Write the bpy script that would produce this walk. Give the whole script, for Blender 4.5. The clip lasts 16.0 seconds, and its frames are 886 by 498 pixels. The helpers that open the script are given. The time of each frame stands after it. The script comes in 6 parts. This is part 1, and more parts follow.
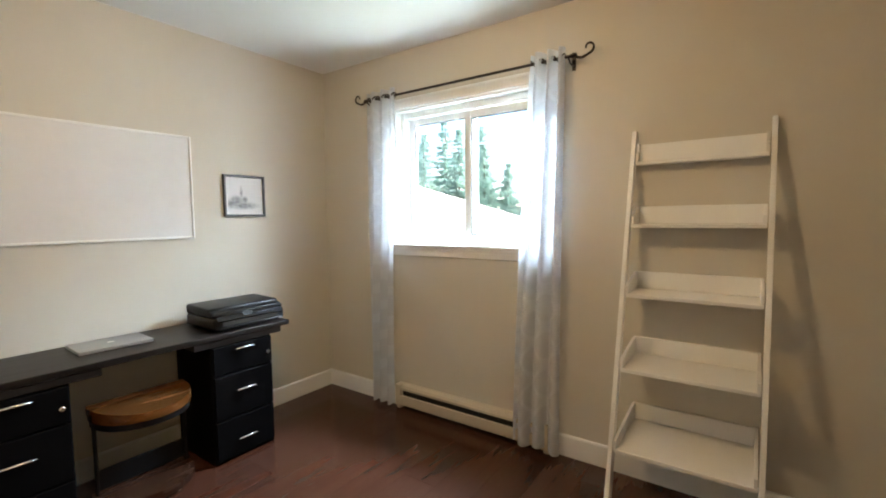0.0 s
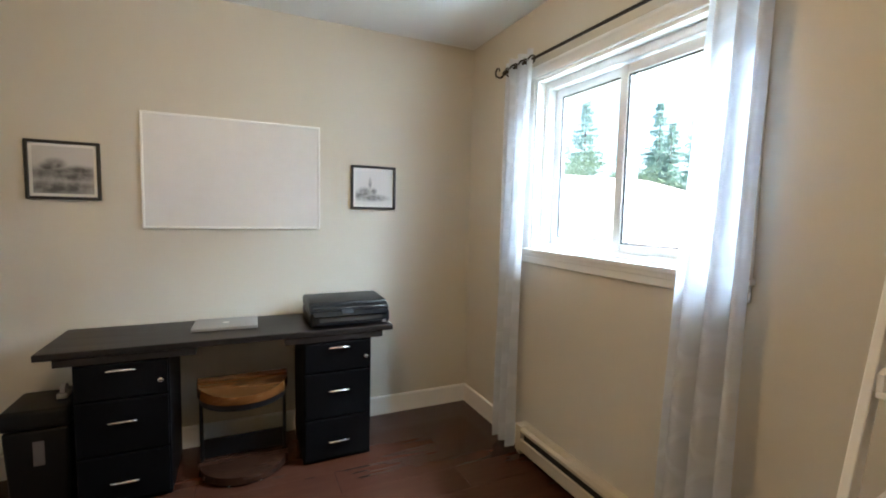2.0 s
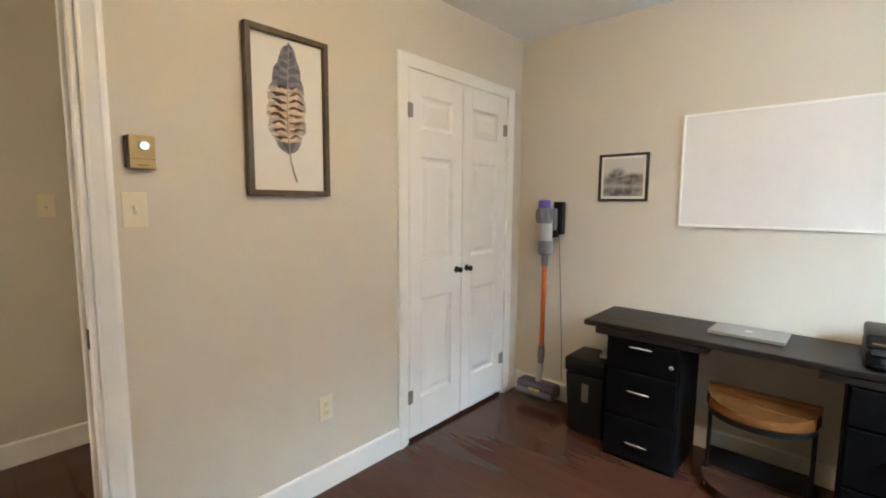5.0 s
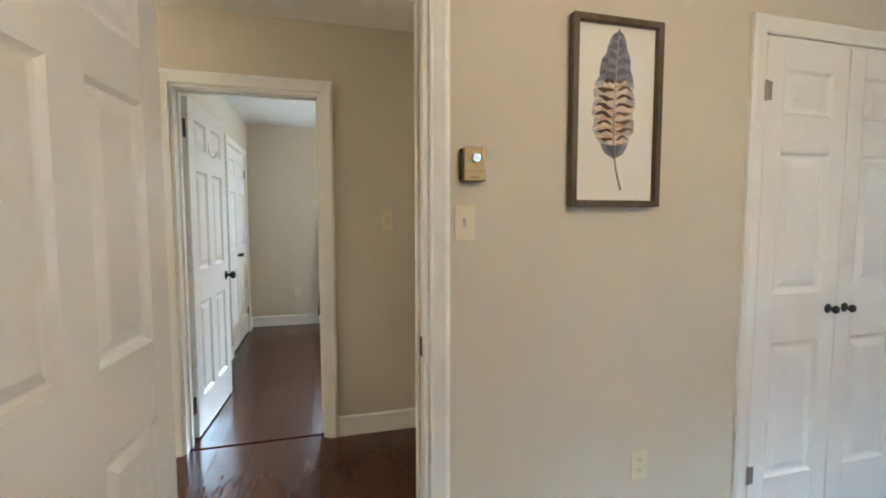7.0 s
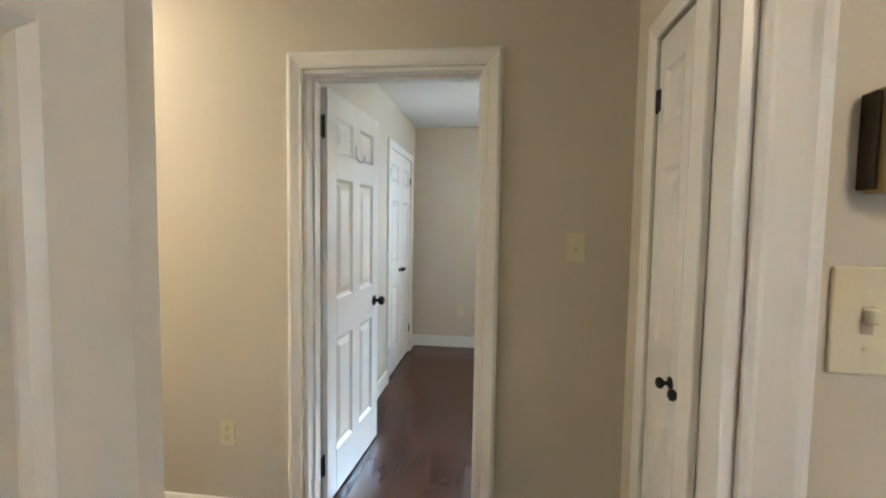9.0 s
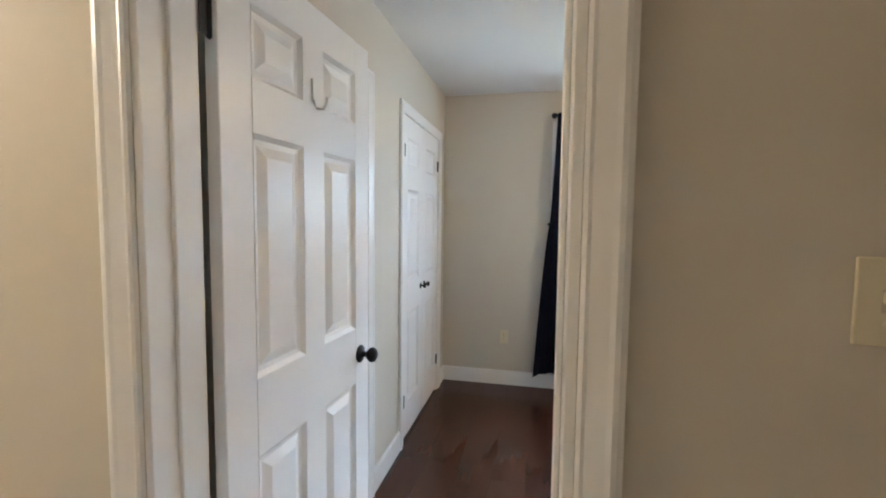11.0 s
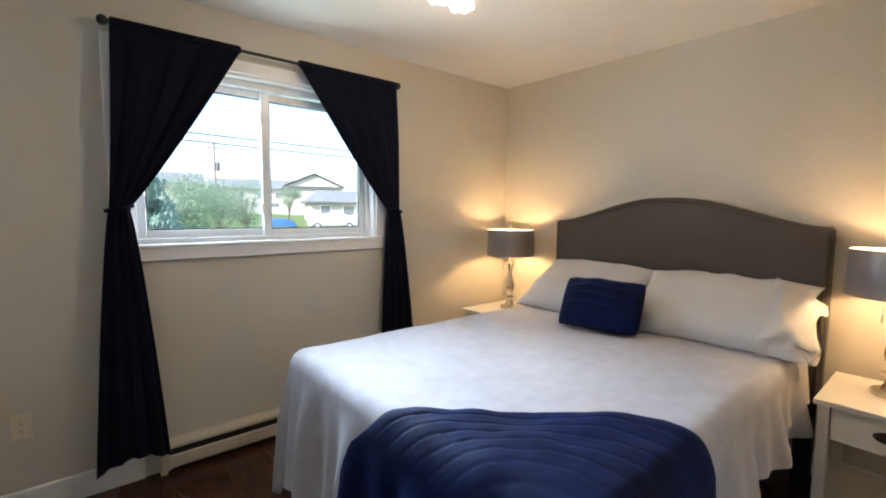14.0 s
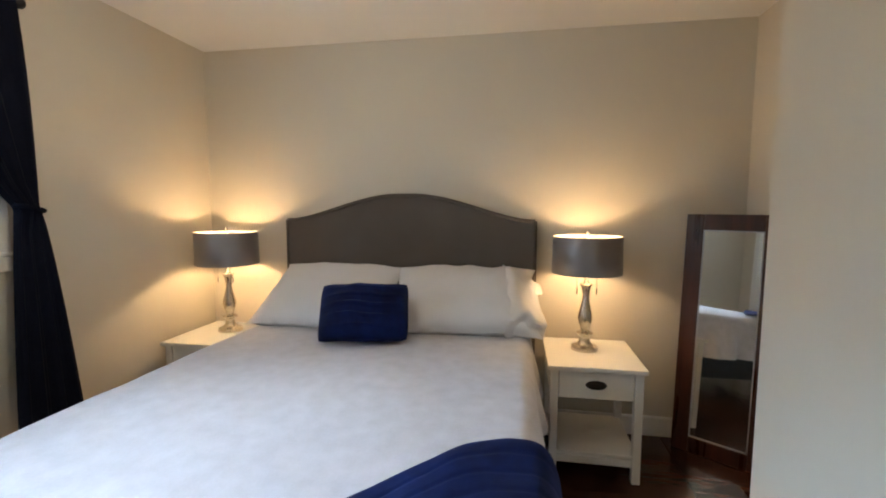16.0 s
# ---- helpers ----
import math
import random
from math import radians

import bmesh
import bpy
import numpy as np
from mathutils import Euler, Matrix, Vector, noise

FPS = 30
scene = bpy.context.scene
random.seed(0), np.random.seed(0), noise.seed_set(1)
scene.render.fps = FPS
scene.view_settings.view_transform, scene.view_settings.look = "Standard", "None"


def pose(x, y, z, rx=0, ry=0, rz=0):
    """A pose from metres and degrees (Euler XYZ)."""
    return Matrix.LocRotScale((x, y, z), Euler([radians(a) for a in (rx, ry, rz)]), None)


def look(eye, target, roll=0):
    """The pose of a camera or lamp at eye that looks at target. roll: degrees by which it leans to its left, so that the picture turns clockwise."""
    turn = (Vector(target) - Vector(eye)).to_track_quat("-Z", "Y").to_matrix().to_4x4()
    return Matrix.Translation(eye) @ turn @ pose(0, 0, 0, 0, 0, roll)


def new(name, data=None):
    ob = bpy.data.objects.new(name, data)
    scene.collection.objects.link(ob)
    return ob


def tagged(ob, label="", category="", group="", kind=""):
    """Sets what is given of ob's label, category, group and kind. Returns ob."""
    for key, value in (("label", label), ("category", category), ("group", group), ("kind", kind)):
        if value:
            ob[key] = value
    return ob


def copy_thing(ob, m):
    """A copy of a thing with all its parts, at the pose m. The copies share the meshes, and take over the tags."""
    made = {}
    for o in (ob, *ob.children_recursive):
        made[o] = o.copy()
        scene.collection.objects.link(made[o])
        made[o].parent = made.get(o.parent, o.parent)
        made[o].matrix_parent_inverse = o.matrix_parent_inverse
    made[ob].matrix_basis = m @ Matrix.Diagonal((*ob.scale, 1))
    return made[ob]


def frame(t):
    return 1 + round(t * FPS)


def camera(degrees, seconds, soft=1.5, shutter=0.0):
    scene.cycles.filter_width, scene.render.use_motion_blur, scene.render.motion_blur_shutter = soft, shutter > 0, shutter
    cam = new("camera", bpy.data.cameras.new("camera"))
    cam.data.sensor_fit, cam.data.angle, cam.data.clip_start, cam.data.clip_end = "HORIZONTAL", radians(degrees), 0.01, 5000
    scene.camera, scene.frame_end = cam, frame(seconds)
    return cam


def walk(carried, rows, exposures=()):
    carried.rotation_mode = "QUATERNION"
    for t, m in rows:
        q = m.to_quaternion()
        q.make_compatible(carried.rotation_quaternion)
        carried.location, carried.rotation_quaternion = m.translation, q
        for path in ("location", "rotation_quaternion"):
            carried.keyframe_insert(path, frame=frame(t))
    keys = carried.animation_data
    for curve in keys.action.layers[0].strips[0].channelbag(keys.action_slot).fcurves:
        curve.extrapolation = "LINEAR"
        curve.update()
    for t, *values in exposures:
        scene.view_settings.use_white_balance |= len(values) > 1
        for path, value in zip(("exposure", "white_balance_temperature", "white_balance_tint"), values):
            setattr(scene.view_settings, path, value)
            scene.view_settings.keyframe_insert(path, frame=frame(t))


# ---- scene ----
cam = camera(90.1, 16.0, soft=1.9)
PATH = [
    (0, (-2.764, -0.618, 1.334), (-1.613, -2.247, 1.189), -0.6),
    (0.5, (-2.72, -0.819, 1.322), (-1.482, -2.385, 1.196), -0.3),
    (1, (-2.684, -1.035, 1.331), (-1.308, -2.482, 1.208), 0.0),
    (1.5, (-2.698, -1.249, 1.302), (-1.116, -2.467, 1.188), 0.6),
    (2, (-2.738, -1.49, 1.336), (-0.928, -2.325, 1.174), 1.3),
    (2.5, (-2.751, -1.66, 1.319), (-0.802, -2.075, 1.151), 1.4),
    (3, (-2.722, -1.737, 1.332), (-0.731, -1.753, 1.139), 1.6),
    (3.5, (-2.75, -1.752, 1.302), (-0.792, -1.391, 1.119), 1.4),
    (4, (-2.718, -1.838, 1.336), (-0.891, -1.051, 1.123), 0.6),
    (4.5, (-2.712, -1.83, 1.335), (-1.06, -0.72, 1.131), 0.3),
    (5, (-2.713, -1.712, 1.341), (-1.234, -0.382, 1.134), 0.4),
    (5.2, (-2.72, -1.687, 1.341), (-1.324, -0.27, 1.133), 0.5),
    (7.3, (-2.754, -1.274, 1.325), (-2.385, 0.687, 1.183), 0.2),
    (7.5, (-2.748, -1.2, 1.368), (-2.477, 0.776, 1.222), 0.4),
    (8, (-2.712, -1.006, 1.393), (-2.663, 0.989, 1.271), 0.4),
    (8.5, (-2.7, -0.769, 1.41), (-2.819, 1.224, 1.29), 0.5),
    (9, (-2.701, -0.516, 1.409), (-2.94, 1.466, 1.285), 0.9),
    (9.2, (-2.707, -0.405, 1.412), (-2.988, 1.571, 1.282), 0.9),
    (11.3, (-2.871, 0.841, 1.414), (-3.293, 2.789, 1.275), 0.6),
    (11.5, (-2.911, 0.967, 1.414), (-3.276, 2.927, 1.279), 0.5),
    (12, (-2.957, 1.227, 1.409), (-3.115, 3.215, 1.277), 0.1),
    (12.5, (-2.996, 1.481, 1.419), (-2.802, 3.466, 1.27), -0.2),
    (13, (-2.968, 1.651, 1.388), (-2.382, 3.558, 1.244), -0.4),
    (13.5, (-2.93, 1.715, 1.381), (-1.959, 3.456, 1.225), -0.1),
    (14, (-2.883, 1.735, 1.392), (-1.594, 3.253, 1.215), 0.5),
    (14.5, (-2.875, 1.777, 1.403), (-1.316, 3.016, 1.214), 0.8),
    (15, (-2.76, 1.89, 1.387), (-1.008, 2.839, 1.21), 0.7),
    (15.5, (-2.694, 2.021, 1.387), (-0.81, 2.668, 1.204), 0.1),
    (16, (-2.704, 2.258, 1.389), (-0.741, 2.595, 1.205), 0.1),
]
walk(cam, [(t, look(eye, target, roll)) for t, eye, target, roll in PATH],
     exposures=[(0, 3.1, 6500, 10), (2.5, 2.9, 6200, 10), (5, 3.45, 6200, 10), (7.5, 3.32, 5800, 7), (9, 3.25, 5800, 8), (11.5, 3.05, 5850, 14), (12.5, 2.55, 5950, 15),
                (13.5, 2.55, 6050, 14), (14.5, 2.3, 6150, 14), (15, 2.15, 6100, 13), (16, 2.3, 6000, 12)])


# ---- light ----
W = bpy.data.worlds.new("sky")
scene.world = W
W.use_nodes = True
nt = W.node_tree
sky = nt.nodes.new("ShaderNodeTexSky")
sky.sky_type = "NISHITA"
sky.sun_disc = False
sky.sun_elevation, sky.sun_rotation = radians(38), radians(259)
sky.air_density, sky.dust_density, sky.ozone_density = 1.0, 2.0, 1.0
bg = [n for n in nt.nodes if n.type == "BACKGROUND"][0]
bg.inputs["Strength"].default_value = 0.09
nt.links.new(sky.outputs["Color"], bg.inputs["Color"])
sun = new("sun", bpy.data.lights.new("sun", "SUN"))
sun.data.energy, sun.data.angle, sun.data.color = 2.4, radians(4), (1.0, 0.96, 0.9)
sun.matrix_world = look((0, 0, 0), (0.75, 0.15, -0.6))


def area_lamp(name, eye, target, w, h, watts, colour):
    d = bpy.data.lights.new(name, "AREA")
    d.shape, d.size, d.size_y, d.energy, d.color = "RECTANGLE", w, h, watts, colour
    ob = new(name, d)
    ob.matrix_world = look(eye, target)
    return ob


def bulb(name, x, y, z, r, watts, colour):
    d = bpy.data.lights.new(name, "POINT")
    d.energy, d.color, d.shadow_soft_size = watts, colour, r
    ob = new(name, d)
    ob.location = (x, y, z)
    return ob


DAY = (0.86, 0.93, 1.0)
WARM = (1.0, 0.66, 0.33)
SKYL = (0.68, 0.85, 1.0)
LAWN = (0.84, 1.0, 0.90)
# unseen lamps stand in for each window's daylight: sky above and beside, lawn below
area_lamp("window_sky_fill", (-1.28, -3.50, 2.28), (-1.35, -2.2, 1.20), 1.5, 0.25, 24, SKYL)
area_lamp("window_side_fill", (-2.55, -3.75, 1.65), (-0.4, -1.2, 1.0), 0.9, 0.9, 8, SKYL)
area_lamp("window_lawn_fill", (-1.28, -3.42, 0.92), (-1.3, -1.6, 2.3), 1.4, 0.36, 2.8, LAWN)
area_lamp("window_sky_fill", (-1.95, 4.98, 2.36), (-1.95, 3.6, 1.35), 1.8, 0.42, 4.0, SKYL)
# hung high over the lawn, out of view, to brighten the south wall
area_lamp("window_sky_fill", (-1.0, 11.0, 4.75), (-1.9, 4.4, 1.7), 6.0, 1.6, 330, SKYL)
area_lamp("window_side_fill", (-0.45, 5.05, 1.70), (-3.3, 2.6, 1.25), 0.9, 0.9, 10, SKYL)
area_lamp("window_side_fill", (-3.45, 5.05, 1.70), (-0.6, 2.2, 1.35), 0.9, 0.9, 4, SKYL)
area_lamp("window_lawn_fill", (-1.95, 4.86, 0.95), (-1.95, 2.8, 2.3), 1.7, 0.36, 3.5, LAWN)
bulb("ceiling_bulb", -1.75, -1.45, 2.31, 0.10, 3.5, WARM)
# added source with no seen lamp behind it, to brighten the hall
bulb("hall_fill_bulb", -5.0, 0.72, 2.31, 0.10, 5.0, (1.0, 0.80, 0.56))
for y_ in (1.885, 4.085):
    bulb("lamp_bulb", -0.175, y_, 1.125, 0.03, 2.0, (1.0, 0.63, 0.29))
bulb("ceiling_bulb", -1.585, 3.19, 2.22, 0.05, 2.0, (1.0, 0.76, 0.48))

# ---- materials ----


def mat(name, colour, rough=0.5, metal=0.0, var=0.06, scale=3.0, fine=60.0, bump=0.05, bscale=None, coat=0.0, sheen=0.0, spec=0.5):
    """Paint, cloth or metal with a broad and a fine variation of tone, roughness and relief."""
    m = bpy.data.materials.new(name)
    m.use_nodes = True
    t = m.node_tree
    b = t.nodes["Principled BSDF"]
    co = t.nodes.new("ShaderNodeTexCoord")
    big = t.nodes.new("ShaderNodeTexNoise")
    big.inputs["Scale"].default_value, big.inputs["Detail"].default_value = scale, 4
    small = t.nodes.new("ShaderNodeTexNoise")
    small.inputs["Scale"].default_value, small.inputs["Detail"].default_value = fine, 6
    for n in (big, small):
        t.links.new(co.outputs["Object"], n.inputs["Vector"])
    mix = t.nodes.new("ShaderNodeMath")
    mix.operation = "MULTIPLY_ADD"
    mix.inputs[1].default_value = 0.4
    t.links.new(small.outputs["Fac"], mix.inputs[0])
    t.links.new(big.outputs["Fac"], mix.inputs[2])
    ramp = t.nodes.new("ShaderNodeValToRGB")
    lo, hi = [tuple(max(0.0, c * k) for c in colour) + (1,) for k in (1 - var, 1 + var)]
    ramp.color_ramp.elements[0].position, ramp.color_ramp.elements[0].color = 0.45, lo
    ramp.color_ramp.elements[1].position, ramp.color_ramp.elements[1].color = 0.95, hi
    t.links.new(mix.outputs[0], ramp.inputs["Fac"])
    t.links.new(ramp.outputs["Color"], b.inputs["Base Color"])
    rr = t.nodes.new("ShaderNodeMapRange")
    rr.inputs["To Min"].default_value, rr.inputs["To Max"].default_value = max(0.02, rough - 0.06), min(1, rough + 0.06)
    t.links.new(big.outputs["Fac"], rr.inputs["Value"])
    t.links.new(rr.outputs["Result"], b.inputs["Roughness"])
    b.inputs["Metallic"].default_value = metal
    b.inputs["Specular IOR Level"].default_value = spec
    b.inputs["Coat Weight"].default_value = coat
    b.inputs["Sheen Weight"].default_value = sheen
    if bump:
        bm_ = t.nodes.new("ShaderNodeBump")
        bm_.inputs["Strength"].default_value, bm_.inputs["Distance"].default_value = bump, 0.002
        src = small
        if bscale:
            src = t.nodes.new("ShaderNodeTexNoise")
            src.inputs["Scale"].default_value, src.inputs["Detail"].default_value = bscale, 3
            t.links.new(co.outputs["Object"], src.inputs["Vector"])
        t.links.new(src.outputs["Fac"], bm_.inputs["Height"])
        t.links.new(bm_.outputs["Normal"], b.inputs["Normal"])
    return m


def wood(name, dark, light, rough=0.35, axis=1, stretch=12.0, scale=14.0, per_object=0.3, coat=0.0):
    """Wood with grain along one axis and a tone of its own for each piece."""
    m = bpy.data.materials.new(name)
    m.use_nodes = True
    t = m.node_tree
    b = t.nodes["Principled BSDF"]
    co = t.nodes.new("ShaderNodeTexCoord")
    info = t.nodes.new("ShaderNodeObjectInfo")
    mp = t.nodes.new("ShaderNodeMapping")
    s = [1.0, 1.0, 1.0]
    s[axis] = 1.0 / stretch
    mp.inputs["Scale"].default_value = s
    off = t.nodes.new("ShaderNodeVectorMath")
    off.operation = "SCALE"
    off.inputs[0].default_value = (37.0, 17.0, 11.0)
    t.links.new(info.outputs["Random"], off.inputs["Scale"])
    t.links.new(off.outputs["Vector"], mp.inputs["Location"])
    t.links.new(co.outputs["Object"], mp.inputs["Vector"])
    n = t.nodes.new("ShaderNodeTexNoise")
    n.inputs["Scale"].default_value, n.inputs["Detail"].default_value, n.inputs["Distortion"].default_value = scale, 8, 0.6
    t.links.new(mp.outputs["Vector"], n.inputs["Vector"])
    fine = t.nodes.new("ShaderNodeTexNoise")
    fine.inputs["Scale"].default_value, fine.inputs["Detail"].default_value = scale * 9, 4
    t.links.new(mp.outputs["Vector"], fine.inputs["Vector"])
    ma = t.nodes.new("ShaderNodeMath")
    ma.operation = "MULTIPLY_ADD"
    ma.inputs[1].default_value = 0.35
    t.links.new(fine.outputs["Fac"], ma.inputs[0])
    t.links.new(n.outputs["Fac"], ma.inputs[2])
    mb = t.nodes.new("ShaderNodeMath")
    mb.operation = "MULTIPLY_ADD"
    mb.inputs[1].default_value = per_object
    t.links.new(info.outputs["Random"], mb.inputs[0])
    t.links.new(ma.outputs[0], mb.inputs[2])
    ramp = t.nodes.new("ShaderNodeValToRGB")
    ramp.color_ramp.elements[0].position, ramp.color_ramp.elements[0].color = 0.5, (*dark, 1)
    ramp.color_ramp.elements[1].position, ramp.color_ramp.elements[1].color = 1.05, (*light, 1)
    t.links.new(mb.outputs[0], ramp.inputs["Fac"])
    t.links.new(ramp.outputs["Color"], b.inputs["Base Color"])
    rr = t.nodes.new("ShaderNodeMapRange")
    rr.inputs["To Min"].default_value, rr.inputs["To Max"].default_value = rough - 0.07, rough + 0.1
    t.links.new(n.outputs["Fac"], rr.inputs["Value"])
    t.links.new(rr.outputs["Result"], b.inputs["Roughness"])
    b.inputs["Coat Weight"].default_value = coat
    b.inputs["Specular IOR Level"].default_value = 0.4
    bp = t.nodes.new("ShaderNodeBump")
    bp.inputs["Strength"].default_value, bp.inputs["Distance"].default_value = 0.12, 0.001
    t.links.new(fine.outputs["Fac"], bp.inputs["Height"])
    t.links.new(bp.outputs["Normal"], b.inputs["Normal"])
    return m


WALL = mat("wall_paint", (0.625, 0.583, 0.497), 0.62, var=0.025, scale=0.8, fine=220, bump=0.10, bscale=260)
CEIL = mat("ceiling_paint", (0.82, 0.81, 0.79), 0.85, var=0.02, scale=1.2, fine=150, bump=0.25, bscale=120)
TRIM = mat("trim_paint", (0.84, 0.84, 0.82), 0.32, var=0.02, scale=4, fine=90, bump=0.04, bscale=90)
DOORP = mat("door_paint", (0.84, 0.84, 0.83), 0.30, var=0.02, scale=3, fine=60, bump=0.06, bscale=40)
VINYL = mat("window_vinyl", (0.80, 0.82, 0.83), 0.28, var=0.01, bump=0)
FLOOR = wood("floor_laminate", (0.044, 0.0163, 0.0100), (0.069, 0.0252, 0.0152), 0.19, axis=1, stretch=9, scale=5, per_object=0.10)
SUBFLOOR = mat("subfloor", (0.02, 0.012, 0.01), 0.8)
BLACKM = mat("black_iron", (0.02, 0.02, 0.022), 0.42, metal=0.7, var=0.2, fine=120, bump=0.1)
BRONZE = mat("dark_bronze", (0.045, 0.036, 0.03), 0.38, metal=0.8, var=0.15, bump=0.05)
IVORY = mat("ivory_plastic", (0.72, 0.66, 0.48), 0.4, var=0.02, bump=0)
CREAM = mat("heater_enamel", (0.54, 0.48, 0.37), 0.4, var=0.03, bump=0.02)
# near-black for slots, with their shade put into the colour; also for gaskets
DARKGAP = mat("dark_gap", (0.02, 0.017, 0.014), 0.8, bump=0)
GLASS = bpy.data.materials.new("window_glass")
GLASS.use_nodes = True
g_ = GLASS.node_tree.nodes["Principled BSDF"]
g_.inputs["Base Color"].default_value = (0.97, 1.0, 0.99, 1)
g_.inputs["Roughness"].default_value, g_.inputs["IOR"].default_value = 0.0, 1.45
g_.inputs["Transmission Weight"].default_value = 1.0

# ---- mesh helpers ----


def thing(name, label, category, m=None, group="", kind=""):
    ob = new(name)
    ob.empty_display_size = 0.1
    if m is not None:
        ob.matrix_basis = m
    return tagged(ob, label, category, group, kind)


def mesh_of(name, bm, material, smooth=False):
    me = bpy.data.meshes.new(name)
    bmesh.ops.recalc_face_normals(bm, faces=bm.faces)
    bm.to_mesh(me)
    bm.free()
    me.materials.append(material)
    if smooth:
        me.shade_smooth()
        me.set_sharp_from_angle(angle=radians(40))
    return me


def part(name, bm, material, parent=None, label="", smooth=False):
    ob = new(name, mesh_of(name, bm, material, smooth))
    ob.parent = parent
    if label:
        ob["label"] = label
    return ob


def box(bm, x0, x1, y0, y1, z0, z1, bevel=0.0, seg=1, m=None):
    r = bmesh.ops.create_cube(bm, size=1)
    vs = r["verts"]
    for v in vs:
        v.co = Vector(((x0 + x1) / 2 + v.co.x * (x1 - x0), (y0 + y1) / 2 + v.co.y * (y1 - y0), (z0 + z1) / 2 + v.co.z * (z1 - z0)))
    if bevel:
        es = list({e for v in vs for e in v.link_edges})
        r = bmesh.ops.bevel(bm, geom=es, offset=bevel, segments=seg, affect="EDGES", profile=0.5)
        vs = list({v for f in r["faces"] for v in f.verts} | {v for v in vs if v.is_valid})
    if m is not None:
        bmesh.ops.transform(bm, matrix=m, verts=vs)
    return bm


def boxes(*rows, bevel=0.0, seg=1):
    bm = bmesh.new()
    for r in rows:
        box(bm, *r, bevel=bevel, seg=seg)
    return bm


def lathe(profile, n=32, m=None):
    """A turned shape from rows of (radius, z)."""
    bm = bmesh.new()
    rings = []
    for r, z in profile:
        if r < 1e-5:
            rings.append([bm.verts.new((0, 0, z))])
        else:
            rings.append([bm.verts.new((r * math.cos(2 * math.pi * k / n), r * math.sin(2 * math.pi * k / n), z)) for k in range(n)])
    for a, b in zip(rings, rings[1:]):
        for k in range(n):
            q = [a[k % len(a)], a[(k + 1) % len(a)], b[(k + 1) % len(b)], b[k % len(b)]]
            q = list(dict.fromkeys(q))
            if len(q) > 2:
                bm.faces.new(q)
    if m is not None:
        bmesh.ops.transform(bm, matrix=m, verts=bm.verts)
    return bm


def tube(points, r, n=10, closed=False, bm=None, radii=None):
    """A round bar along points."""
    bm = bm or bmesh.new()
    pts = [Vector(p) for p in points]
    rings = []
    up = Vector((0.13, 0.21, 0.97))
    for i, p in enumerate(pts):
        d = (pts[min(i + 1, len(pts) - 1)] - pts[max(i - 1, 0)]).normalized()
        a = d.cross(up)
        if a.length < 0.05:
            a = d.cross(Vector((1, 0, 0)))
        a.normalize()
        b = d.cross(a)
        rr = radii[i] if radii else r
        rings.append([bm.verts.new(p + a * rr * math.cos(2 * math.pi * k / n) + b * rr * math.sin(2 * math.pi * k / n)) for k in range(n)])
    for p, q in zip(rings, rings[1:]):
        for k in range(n):
            bm.faces.new((p[k], p[(k + 1) % n], q[(k + 1) % n], q[k]))
    bm.faces.new(rings[0])
    bm.faces.new(rings[-1])
    return bm


def sheet(f, nu, nv, thick=0.0):
    """A cloth or curved skin: f(u, v) gives the place for u, v from 0 to 1."""
    bm = bmesh.new()
    g = [[bm.verts.new(f(i / nu, j / nv)) for j in range(nv + 1)] for i in range(nu + 1)]
    for i in range(nu):
        for j in range(nv):
            bm.faces.new((g[i][j], g[i + 1][j], g[i + 1][j + 1], g[i][j + 1]))
    if thick:
        bmesh.ops.recalc_face_normals(bm, faces=bm.faces)
        bmesh.ops.solidify(bm, geom=bm.faces[:], thickness=thick)
    return bm


# ---- the shell ----
H = 2.44


def wall(name, axis, a0, a1, b0, b1, holes=(), z0=-0.02, z1=2.54, label="beige painted plaster wall"):
    """A wall along x or y from a0 to a1, thick from b0 to b1, with openings (from, to, bottom, top)."""
    bm = bmesh.new()

    def seg(p0, p1, q0, q1):
        if p1 - p0 < 1e-4 or q1 - q0 < 1e-4:
            return
        if axis == "x":
            box(bm, p0, p1, b0, b1, q0, q1)
        else:
            box(bm, b0, b1, p0, p1, q0, q1)

    at = a0
    for h0, h1, hb, ht in sorted(holes):
        seg(at, h0, z0, z1)
        if hb > 0.05:
            seg(h0, h1, z0, hb)
        seg(h0, h1, ht, z1)
        at = h1
    seg(at, a1, z0, z1)
    return tagged(part(name, bm, WALL), label, "wall", kind="structure")


OW = (-1.83, -0.72, 1.15, 2.06)    # office window opening
BW = (-2.66, -1.25, 1.20, 2.13)    # bedroom window opening
OD = (-3.245, -2.43, 0.0, 2.04)     # office doorway
OC = (-1.10, -0.175, 0.0, 2.035)   # office closet
BD = (-3.535, -2.757, 0.0, 2.045)   # bedroom doorway
LC = (0.55, 1.085, 0.0, 2.035)     # hall closet, along y
BC1 = (1.95, 2.63, 0.0, 2.035)     # bedroom cupboard behind the door, along y
BC2 = (3.20, 4.14, 0.0, 2.035)     # bedroom closet, along y
XB = 0.085                         # bedroom east wall

